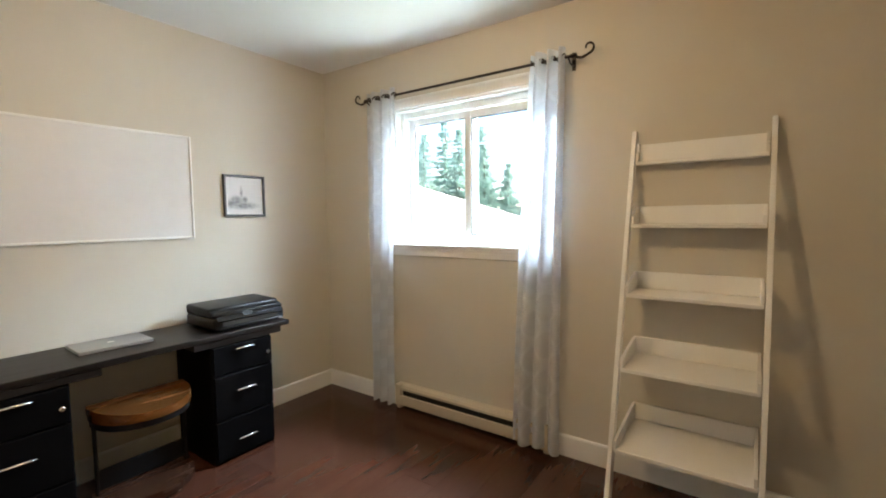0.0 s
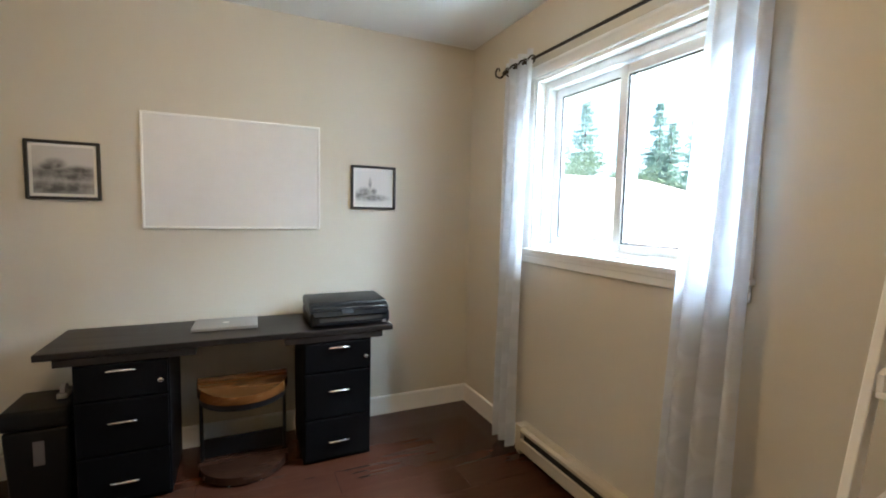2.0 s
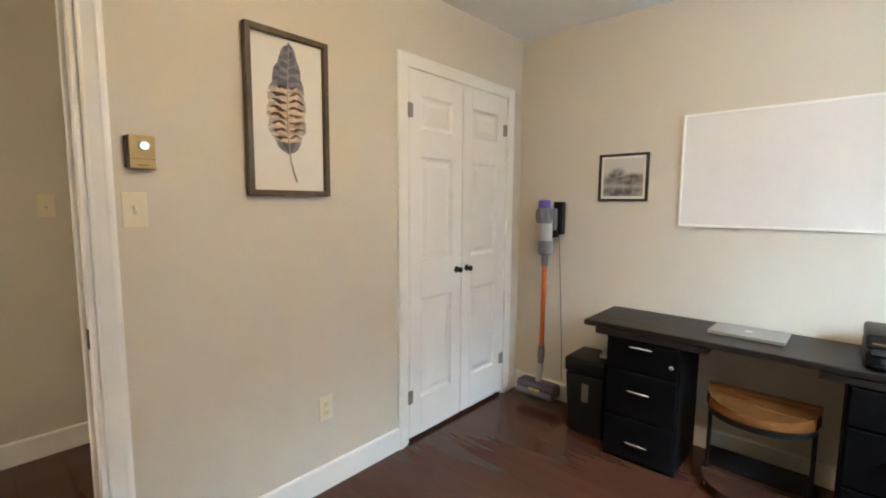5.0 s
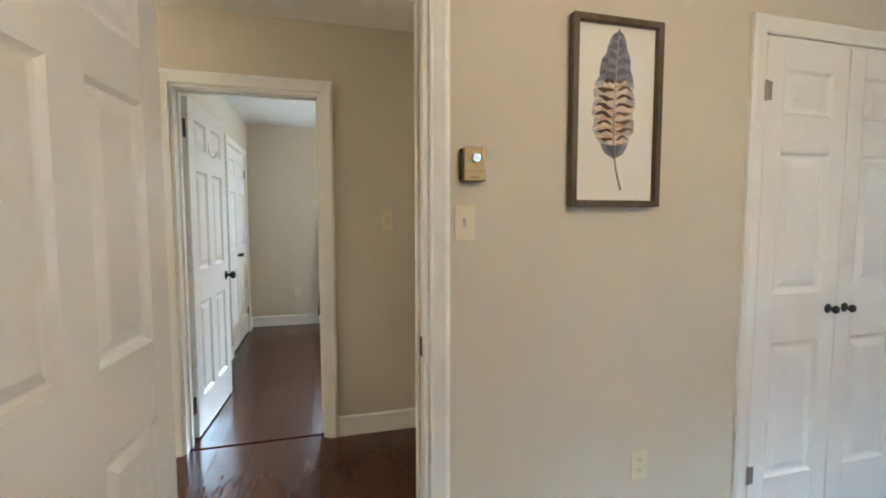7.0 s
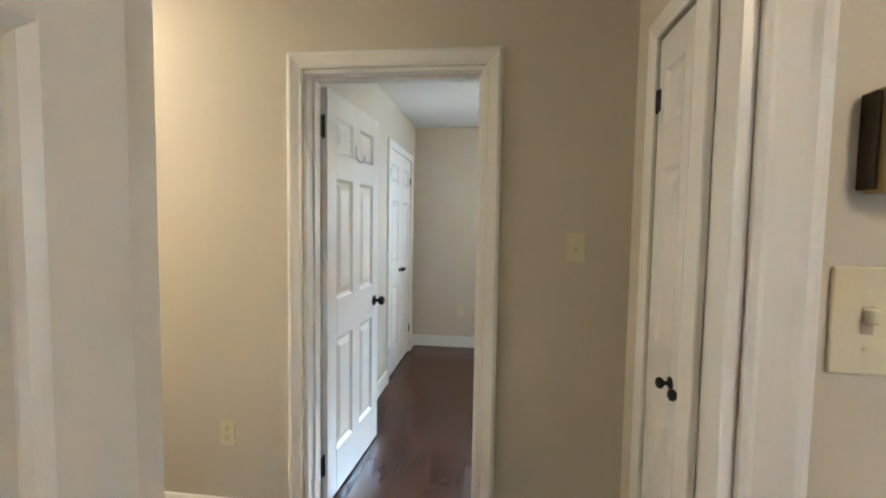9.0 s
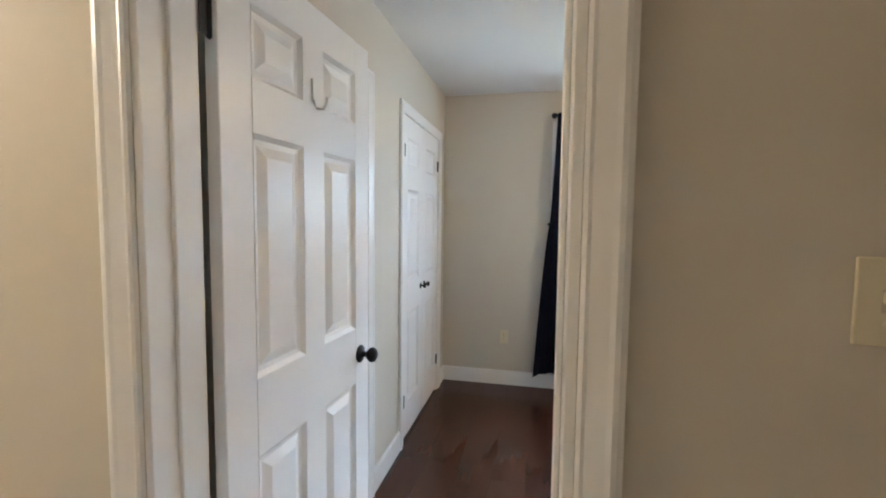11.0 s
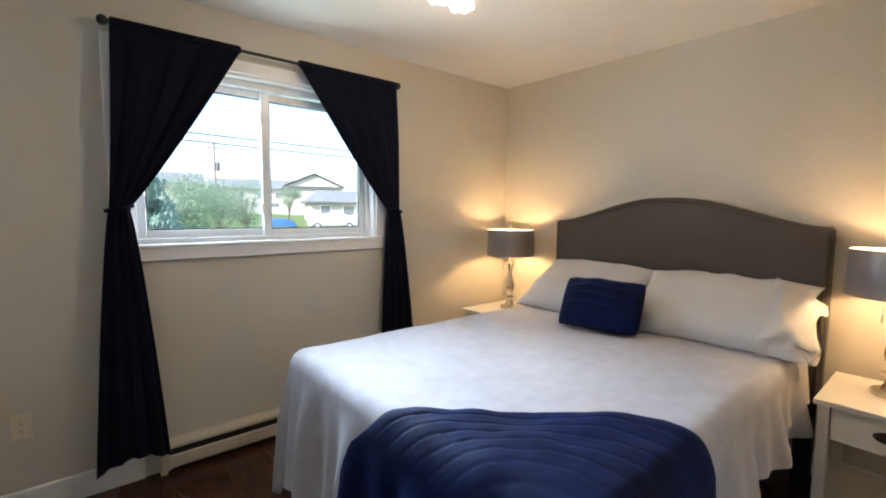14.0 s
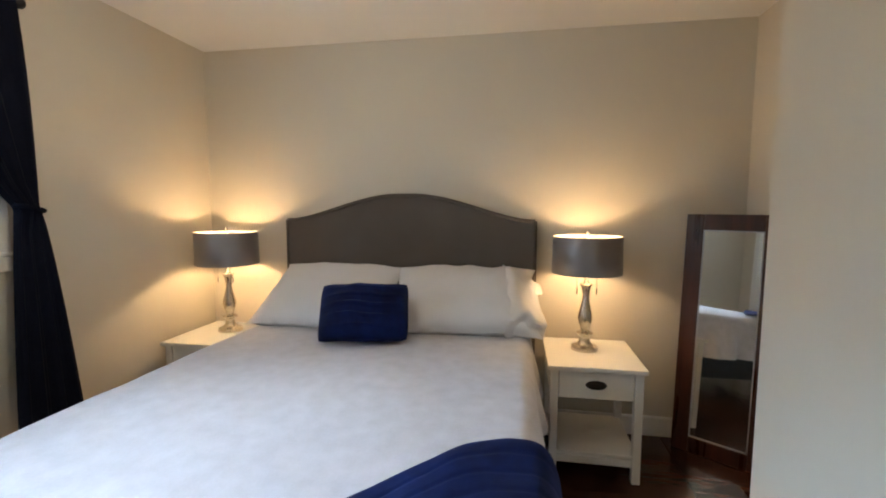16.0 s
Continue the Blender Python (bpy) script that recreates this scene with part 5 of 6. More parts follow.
def throw_f(u, v):
    q = 1.84 + (3.02 + 0.26 * u - 1.84) * v
    e = throw_edge(q)
    p = e - (2.62 + 0.10 * v + e) * u
    pt = drape(p, q, BZ + 0.004, XL - 0.004, YA - 0.004, YB + 0.3, 0.094, 3.3, lift=0.022, folds=0.8)
    rib = -0.003 * math.exp(-((((e - p) / 0.075 + 0.5) % 1.0 - 0.5) / 0.09) ** 2)
    rib += 0.020 * noise.noise((p * 3.2 + q, q * 5.5, 2.0)) + 0.008 * noise.noise((p * 9 + 2 * q, q * 14, 5.0))
    return pt + Vector((0, 0, rib - 0.010 * math.exp(-u * 40)))


th_ = part("throw_blanket", sheet(throw_f, 150, 90, 0.010), NAVY, None, smooth=True)
tagged(th_, "navy ribbed plush throw draped over the foot of the bed", "blanket")


def nightstand(m):
    """A white nightstand with one drawer and a low shelf; local -y is its front, x across."""
    n = thing("nightstand", "white painted nightstand with one drawer and lower shelf", "nightstand", m, "nightstands beside the bed")
    part("top", boxes((-0.24, 0.24, -0.255, 0.255, 0.578, 0.600), bevel=0.003, seg=2), NSW, n)
    for x in (-0.225, 0.185):
        for y in (-0.235, 0.195):
            part("leg", boxes((x, x + 0.04, y, y + 0.04, 0, 0.577), bevel=0.002), NSW, n)
    part("drawer_front", boxes((-0.182, 0.182, -0.230, -0.212, 0.430, 0.572), bevel=0.003), NSW, n)
    bm = bmesh.new()
    rows = []
    for k in range(13):
        a = math.pi * k / 12
        rows.append([bm.verts.new((-0.046 * math.cos(a), -0.2305 - 0.022 * math.sin(a) * math.cos(b), 0.503 + 0.024 * math.sin(b) * (0.35 + 0.65 * math.sin(a)))) for b in [(-0.9 + 2.4 * j / 6) for j in range(7)]])
    for a_, b_ in zip(rows, rows[1:]):
        for j in range(6):
            bm.faces.new((a_[j], a_[j + 1], b_[j + 1], b_[j]))
    part("cup_pull", bm, BRONZE, n, "dark bronze cup pull", smooth=True)
    part("pull_plate", lathe([(0, 0), (0.052, 0), (0.050, 0.002), (0, 0.002)], 28, pose(0, -0.230, 0.503, 90) @ Matrix.Diagonal((1, 0.46, 1, 1))), BRONZE, n)
    for x in (-0.222, 0.202):
        part("side_panel", boxes((x, x + 0.02, -0.194, 0.194, 0.430, 0.577)), NSW, n)
    part("back_panel", boxes((-0.184, 0.184, 0.205, 0.222, 0.430, 0.577)), NSW, n)
    part("drawer_bottom", boxes((-0.20, 0.20, -0.21, 0.204, 0.424, 0.4295)), NSW, n)
    part("shelf", boxes((-0.215, 0.215, -0.222, 0.222, 0.125, 0.143), bevel=0.002), NSW, n)
    part("shelf_rail", boxes((-0.184, 0.184, -0.228, -0.212, 0.085, 0.124), bevel=0.001), NSW, n)
    return n


ns = nightstand(pose(-0.225, 1.862, 0, 0, 0, -90))
copy_thing(ns, pose(-0.225, 4.09, 0, 0, 0, -90))


def table_lamp(m):
    """A turned nickel lamp with a drum shade and two pull chains."""
    l = thing("table_lamp", "lit brushed nickel table lamp with grey drum shade", "lamp", m, "table lamps")
    prof = [(0, 0), (0.072, 0), (0.074, 0.006), (0.070, 0.020), (0.058, 0.026), (0.040, 0.034), (0.030, 0.048), (0.027, 0.075), (0.030, 0.082), (0.044, 0.088), (0.046, 0.096), (0.030, 0.102), (0.022, 0.108),
            (0.024, 0.125), (0.034, 0.150), (0.040, 0.178), (0.037, 0.205), (0.027, 0.240), (0.019, 0.275), (0.017, 0.300), (0.020, 0.330), (0.028, 0.355), (0.036, 0.368), (0.034, 0.374), (0.014, 0.378), (0.010, 0.40), (0, 0.40)]
    part("base", lathe(prof, 36), NICKEL, l, "turned brushed nickel base", smooth=True)
    r0, r1, za, zb_ = 0.187, 0.183, 0.432, 0.634
    part("shade", lathe([(r0, za), (r0 + 0.0015, za + 0.003), (r1 + 0.0015, zb_ - 0.003), (r1, zb_)], 56), SHADE, l, "pewter grey drum shade", smooth=True)
    part("shade_lining", lathe([(r0 - 0.002, za), (r1 - 0.002, zb_)], 56), SHADEIN, l, smooth=True)
    part("trim_ring", lathe([(r1 - 0.003, zb_), (r1 + 0.002, zb_), (r1 + 0.002, zb_ + 0.002), (r1 - 0.003, zb_ + 0.002), (r1 - 0.003, zb_)], 56), SHADEIN, l)
    part("stem", tube([(0, 0, 0.40), (0, 0, 0.655)], 0.004, 8), NICKEL, l)
    for k in range(3):
        a = k * 2.094 + 0.4
        part("spider_arm", tube([(0, 0, 0.625), (r1 * math.cos(a), r1 * math.sin(a), 0.628)], 0.0018, 6), NICKEL, l)
    part("finial", lathe([(0, 0.648), (0.006, 0.648), (0.009, 0.655), (0.007, 0.664), (0.003, 0.668), (0, 0.670)], 14), NICKEL, l, smooth=True)
    for y in (-0.052, 0.052):
        part("pull_chain", tube([(-0.03, y, 0.47), (-0.03, y, 0.35)], 0.0012, 6), NICKEL, l)
        part("chain_pull", tube([(-0.03, y, 0.352), (-0.03, y, 0.318)], 0.004, 8), NICKEL, l)
        part("socket", tube([(0, y * 0.5, 0.46), (0, y * 0.9, 0.49)], 0.012, 10), NICKEL, l)
    return l


LX = -0.175
tl_ = table_lamp(pose(LX, 1.885, 0.6005))
copy_thing(tl_, pose(LX, 4.085, 0.6005))

# leaning floor mirror in the corner
mw, mh = 0.46, 1.36
mi = thing("floor_mirror", "tall leaning mirror in a dark mahogany frame", "mirror", pose(-0.035, 1.362, 0.002, 0, 0, -124) @ pose(0, 0, 0, -4.5, 0, 0))
ff = 0.088
part("frame", boxes((0, ff, 0, 0.035, 0, mh), (mw - ff, mw, 0, 0.035, 0, mh), (ff, mw - ff, 0, 0.035, 0, ff), (ff, mw - ff, 0, 0.035, mh - ff, mh), bevel=0.005, seg=2), MAHOG, mi)
part("glass", boxes((ff - 0.004, mw - ff + 0.004, 0.010, 0.016, ff - 0.004, mh - ff + 0.004)), MIRROR, mi, "clear mirror glass")
part("bead", boxes((ff, ff + 0.006, 0.004, 0.011, ff, mh - ff), (mw - ff - 0.006, mw - ff, 0.004, 0.011, ff, mh - ff), (ff, mw - ff, 0.004, 0.011, ff, ff + 0.006), (ff, mw - ff, 0.004, 0.011, mh - ff - 0.006, mh - ff)), SILVPL, mi, "thin silver inner bead")

# dark curtains tied back on a ball-ended rod
RB, YB_ = 2.228, 4.305


def tied(xo, xi_top, xt0, xt1, xb0, xb1, zt, zb_, s, seed):
    """A tied-back drape: outer edge xo at the rod, inner edge xi_top; narrow at the tie zt; spreads below."""
    rnd = random.Random(seed)
    ph = [rnd.random() * 6 for _ in range(5)]

    def f(u, v):
        z = zb_ + (RB + 0.012 - zb_) * v
        if z > zt:
            k = (z - zt) / (RB - zt)
            e = min(1.0, k)
            a = xt0 + (xo - xt0) * e ** 0.8
            b = xt1 + (xi_top - xt1) * (e ** 0.92)
            amp = 0.006 + 0.020 * math.sin(math.pi * min(1, e)) + 0.004 * e
        else:
            k = (zt - z) / (zt - zb_)
            a = xt0 + (xb0 - xt0) * k ** 0.75
            b = xt1 + (xb1 - xt1) * k ** 0.75
            amp = 0.010 + 0.022 * k
        tight = max(0.0, 1 - abs(z - zt) / 0.10)
        y = -amp * (0.6 + 0.4 * math.sin(2 * math.pi * 3.5 * u + ph[0] + 1.6 * v + 1.5 * u * u)) * (1 - 0.3 * tight) - 0.03 * math.sin(math.pi * u) * tight
        y += 0.12 * amp * math.sin(2 * math.pi * 9 * u + ph[1] + 3 * v)
        zz = z
        if z < zt and v < 0.02:
            zz += 0.04 * math.sin(math.pi * 1.0 * u) * (1 if s > 0 else 0.6)
        return Vector((a + (b - a) * u, y, zz))
    return f


for xo, xi, xt0, xt1, xb0, xb1, zb_, s, seed in ((-2.695, -2.130, -2.735, -2.655, -2.84, -2.535, 0.12, 1, 1), (-1.135, -1.815, -1.105, -1.205, -0.955, -1.28, 0.12, -1, 2)):
    dr = thing("drape", "navy black drape tied back at the bedroom window", "curtain", pose(0, YB_, 0), "tied-back drapes")
    part("cloth", sheet(tied(xo, xi, xt0, xt1, xb0, xb1, 1.385, zb_, s, seed), 70, 90), NIGHT, dr, smooth=True)
    part("header", boxes((min(xo, xi), max(xo, xi), -0.014, 0.014, RB - 0.018, RB + 0.022), bevel=0.010, seg=3), NIGHT, dr, smooth=True)
    tx = (xt0 + xt1) / 2
    part("tieback", tube([(tx + 0.050 * math.cos(a), -0.012 + 0.040 * math.sin(a), 1.385 + 0.012 * math.cos(a) * s) for a in [2 * math.pi * k / 20 for k in range(21)]], 0.010, 8), NIGHT, dr, smooth=True)
rd = thing("curtain_rod", "black curtain rod with round ball ends", "curtain rod", pose(0, YB_, RB))
part("rod", tube([(-2.715, 0, 0), (-1.125, 0, 0)], 0.0085, 14), BLACKM, rd, smooth=True)
for s, x in ((-1, -2.715), (1, -1.125)):
    part("ball_end", lathe([(0, -0.026), (0.010, -0.024), (0.012, -0.016), (0.020, -0.008), (0.024, 0.004), (0.021, 0.016), (0.012, 0.024), (0, 0.027)], 18, pose(x, 0, 0, 0, 90 * s)), BLACKM, rd, smooth=True)
    part("bracket", boxes((x - s * 0.03 - 0.006, x - s * 0.03 + 0.006, -0.006, 0.078, -0.014, 0.006), bevel=0.002), BLACKM, rd)

# ceiling light with glass shades
cl = thing("ceiling_light", "lit brass ceiling light with frosted glass shades", "ceiling light", pose(-1.585, 3.19, H) @ Matrix.Scale(0.82, 4))
part("canopy", lathe([(0, -0.001), (0.075, -0.001), (0.078, -0.012), (0.06, -0.03), (0.02, -0.04), (0.014, -0.09), (0.03, -0.11), (0.012, -0.13), (0, -0.13)], 30), BRONZE, cl, smooth=True)
for k in range(3):
    a = k * 2.094 + 0.5
    c_, s_ = math.cos(a), math.sin(a)
    arm = part("arm", tube([(0.01 * c_, 0.01 * s_, -0.10), (0.05 * c_, 0.05 * s_, -0.085), (0.085 * c_, 0.085 * s_, -0.10)], 0.006, 8), BRONZE, cl, smooth=True)
    bm = lathe([(0.018, -0.10), (0.030, -0.112), (0.045, -0.14), (0.055, -0.175), (0.066, -0.205), (0.064, -0.206), (0.050, -0.172), (0.016, -0.11)], 24, pose(0.085 * c_, 0.085 * s_, 0))
    for v in bm.verts:
        if v.co.z < -0.20:
            v.co.z += 0.006 * math.cos(math.atan2(v.co.y - 0.085 * s_, v.co.x - 0.085 * c_) * 6)
    part("glass_shade", bm, GLOWW, arm, "frosted lit glass shade", smooth=True)

# ---- outside ----
GRASS = mat("grass", (0.075, 0.12, 0.03), 0.9, var=0.35, scale=0.4, fine=6, bump=0.3, bscale=30)
ASPH = mat("asphalt", (0.09, 0.09, 0.095), 0.85, var=0.15, scale=0.5, fine=30, bump=0.2)
SIDING = mat("white_siding", (0.46, 0.44, 0.41), 0.6, var=0.04, scale=0.5, bump=0.05)
SIDING2 = mat("cream_siding", (0.58, 0.55, 0.48), 0.6, var=0.04, scale=0.5, bump=0.05)
ROOFG = mat("grey_shingles", (0.15, 0.165, 0.185), 0.85, var=0.2, scale=1.0, fine=20, bump=0.3)
ROOFW = mat("pale_metal_roof", (0.62, 0.58, 0.54), 0.5, var=0.05, scale=0.6, bump=0.05)
BRICKR = mat("brown_brick", (0.22, 0.13, 0.10), 0.8, var=0.2, scale=2, fine=20, bump=0.2)
# panes lightened, with the haze of distance put into the colour
PANE = mat("hazed_window_pane", (0.16, 0.18, 0.20), 0.15, bump=0)
BARK = mat("bark", (0.10, 0.075, 0.055), 0.9, var=0.3, fine=20, bump=0.4)
# needles paled to stand in for haze
NEEDLE = mat("spruce_needles", (0.115, 0.155, 0.135), 0.8, var=0.3, scale=1.5, fine=12, bump=0)
LEAFM = mat("green_leaves", (0.10, 0.135, 0.085), 0.7, var=0.3, scale=1.5, fine=10, bump=0)


def let_light_through(m, colour):
    """Thin foliage: half of the light that falls on it comes out at the far side."""
    t = m.node_tree
    b = t.nodes["Principled BSDF"]
    o = [n for n in t.nodes if n.type == "OUTPUT_MATERIAL"][0]
    tl2 = t.nodes.new("ShaderNodeBsdfTranslucent")
    tl2.inputs["Color"].default_value = (*colour, 1)
    mx = t.nodes.new("ShaderNodeMixShader")
    mx.inputs["Fac"].default_value = 0.5
    t.links.new(b.outputs[0], mx.inputs[1])
    t.links.new(tl2.outputs[0], mx.inputs[2])
    t.links.new(mx.outputs[0], o.inputs["Surface"])


# bright teal puts the glare over the spruces into their colour
let_light_through(NEEDLE, (0.60, 0.84, 0.78))
let_light_through(LEAFM, (0.42, 0.60, 0.42))
CARW = mat("silver_car_paint", (0.55, 0.56, 0.58), 0.25, metal=0.4, var=0.03, bump=0)
TYRE = mat("tyre_rubber", (0.02, 0.02, 0.02), 0.8, bump=0.05)
TARP = mat("blue_tarp", (0.03, 0.10, 0.42), 0.5, var=0.15, bump=0.1)
# weathered wood, lightened further so the distant pole looks hazy
POLEW = mat("weathered_hazed_pole", (0.26, 0.23, 0.20), 0.9, var=0.2, bump=0.2)


def ground_z(y):
    t = min(1.0, max(0.0, (y + 14.0) / 74.0))
    return -1.9 + 2.1 * t


bm = bmesh.new()
ys = [-900, -200, -60, -14, 0, 15, 30, 45, 60, 200, 900]
xs_ = [-900, -100, -30, 0, 30, 100, 900]
g = [[bm.verts.new((x, y, ground_z(y))) for x in xs_] for y in ys]
for i in range(len(ys) - 1):
    for j in range(len(xs_) - 1):
        bm.faces.new((g[i][j], g[i][j + 1], g[i + 1][j + 1], g[i + 1][j]))
tagged(part("ground", bm, GRASS), "green lawn around the houses", "ground", kind="structure")
bm = sheet(lambda u, v: Vector((-60 + 160 * u, 26 + 6 * v + 0.12 * (-60 + 160 * u), ground_z(26 + 6 * v + 0.12 * (-60 + 160 * u)) + 0.03)), 20, 2)
tagged(part("road", bm, ASPH), "pale grey asphalt street beyond the lawn", "road", kind="structure")
tagged(part("foundation", boxes((-5.6, 0.22, -3.13, 4.565, -2.2, -0.15)), mat("concrete", (0.35, 0.34, 0.32), 0.9, var=0.1, bump=0.2)), "grey concrete house foundation", "foundation", kind="structure")


def house(label, m, w, d, h, rise, wall_m, roof_m, windows, over=0.5, hip=0.0):
    """A house: local x along its front, -y the front; windows are (x, z, w, h) on the front."""
    ho = thing("house", label, "house", m)
    part("wall", boxes((-w / 2, w / 2, 0, d, -1.5, h)), wall_m, ho)
    bm = bmesh.new()
    a = [bm.verts.new(p) for p in ((-w / 2 - over, -over, h), (w / 2 + over, -over, h), (w / 2 + over, d + over, h), (-w / 2 - over, d + over, h))]
    r = [bm.verts.new(p) for p in ((-w / 2 - over + hip, d / 2, h + rise), (w / 2 + over - hip, d / 2, h + rise))]
    lo = [bm.verts.new((v.co.x, v.co.y, h - 0.18)) for v in a]
    bm.faces.new((a[0], a[1], r[1], r[0]))
    bm.faces.new((a[2], a[3], r[0], r[1]))
    if hip > 0:
        bm.faces.new((a[1], a[2], r[1]))
        bm.faces.new((a[3], a[0], r[0]))
    for k in range(4):
        bm.faces.new((a[k], a[(k + 1) % 4], lo[(k + 1) % 4], lo[k]))
    bm.faces.new(lo)
    part("roof", bm, roof_m, ho)
    if hip == 0:
        bm = bmesh.new()
        for s in (-1, 1):
            x = s * w / 2
            bm.faces.new([bm.verts.new(p) for p in ((x, 0, h), (x, d, h), (x, d / 2, h + rise * d / (d + 2 * over)))])
        part("gable", bm, wall_m, ho)
    for x, z, ww, hh in windows:
        wn = part("window", boxes((x - ww / 2 - 0.08, x + ww / 2 + 0.08, -0.04, 0.01, z - 0.08, z + hh + 0.08), bevel=0.01), TRIM, ho)
        part("pane", boxes((x - ww / 2, x + ww / 2, -0.05, -0.03, z, z + hh)), PANE, wn)
    return ho


def at(x, y, turn=0.0, dz=0.0):
    return pose(x, y, ground_z(y) + dz, 0, 0, turn)


house("neighbouring low building with a pale sunlit roof", pose(4.65, -8.67, -1.9, 0, 0, -90), 29.0, 8.0, 2.1, 2.45, SIDING, ROOFW, [(-8, 0.9, 1.0, 0.9), (-3, 0.9, 1.0, 0.9), (2, 0.9, 1.0, 0.9)], hip=9.0)
house("pale two-storey house with grey roof across the street", pose(26.5, 93, 0.1, 0, 0, -15), 17, 9, 5.2, 2.0, SIDING, ROOFG, [(-6.4, 3.2, 1.2, 1.2), (-3.2, 3.2, 1.0, 1.2), (0.2, 3.2, 1.2, 1.2), (3.6, 3.2, 1.2, 1.2), (-5.0, 1.4, 1.2, 1.0), (-0.8, 1.4, 1.0, 1.0), (3.0, 1.4, 1.6, 1.0)])
house("pale two-storey house with its gable to the street", pose(29.3, 86.7, 0.2, 0, 0, -110), 12, 10, 5.2, 2.4, SIDING, ROOFG, [(3.5, 3.2, 1.2, 1.2), (0.0, 3.2, 1.2, 1.2)])
house("low cream house with blue-grey hipped roof", at(21.5, 46, -18), 9, 8, 2.4, 1.3, SIDING, ROOFG, [(-3, 0.9, 1.0, 1.0), (-0.5, 0.9, 1.2, 1.0), (2.6, 0.2, 1.0, 1.8)], hip=1.5)
house("cream house far down the street", at(6, 74, -10), 12, 8, 4.6, 1.7, SIDING2, ROOFG, [(-4, 2.8, 1.2, 1.2), (0, 2.8, 1.2, 1.2), (4, 2.8, 1.2, 1.2)])
house("long low grey-roofed house far down the street", at(-12, 92, 4), 16, 8, 3.0, 1.6, SIDING2, ROOFG, [(-5, 1, 1.4, 1.2), (0, 1, 1.4, 1.2), (5, 1, 1.4, 1.2)])


def conifer(label, m, h, r, seed):
    """A spruce: tapered trunk, whorls of drooping boughs with hanging sprays."""
    rnd = random.Random(seed)
    tr = thing("spruce_tree", label, "tree", m, "spruces")
    part("trunk", tube([(0, 0, -0.6), (0, 0, h * 0.5), (0.05, 0, h * 0.98)], 0.1, 8, radii=[h * 0.016, h * 0.010, 0.01]), BARK, tr)
    vs, fs = [], []
    z = h * 0.06
    while z < h * 0.985:
        k = 1 - z / h
        reach = r * (k ** 0.8) * rnd.uniform(0.75, 1.1) + 0.08
        nb = 9 if k > 0.3 else 6
        for b in range(nb):
            a = rnd.uniform(0, 6.283)
            L = reach * rnd.uniform(0.7, 1.12)
            ca, sa = math.cos(a), math.sin(a)
            ns_ = max(3, int(L / 0.16))
            for s in range(ns_):
                q = (s + 0.6) / ns_
                rr = L * q
                zz = z - 0.28 * L * q + 0.22 * L * q * q + rnd.uniform(-0.05, 0.05)
                for side in (-1, 1):
                    ln = (0.16 + 0.34 * (1 - q)) * min(1.0, 0.4 + L * 0.35) * rnd.uniform(0.7, 1.3)
                    wd = 0.07 * rnd.uniform(0.7, 1.4) * min(1.4, 0.6 + L * 0.3)
                    dx, dy = (-sa * side * 0.85 + ca * 0.5) * ln, (ca * side * 0.85 + sa * 0.5) * ln
                    x, y = ca * rr, sa * rr
                    n = len(vs)
                    vs += [(x - ca * wd, y - sa * wd, zz), (x + ca * wd, y + sa * wd, zz + 0.01), (x + dx, y + dy, zz - 0.10 - 0.25 * ln)]
                    fs.append((n, n + 1, n + 2))
                    vs += [(x, y, zz + 0.02), (x + dx * 0.7, y + dy * 0.7, zz - 0.02), (x + dx * 0.5, y + dy * 0.5, zz - 0.24 * rnd.uniform(0.5, 1.3))]
                    fs.append((n + 3, n + 4, n + 5))
        z += h * rnd.uniform(0.018, 0.032)
    me = bpy.data.meshes.new("crown")
    me.from_pydata(vs, [], fs)
    me.materials.append(NEEDLE)
    cr = new("crown", me)
    cr.parent = tr
    return tr


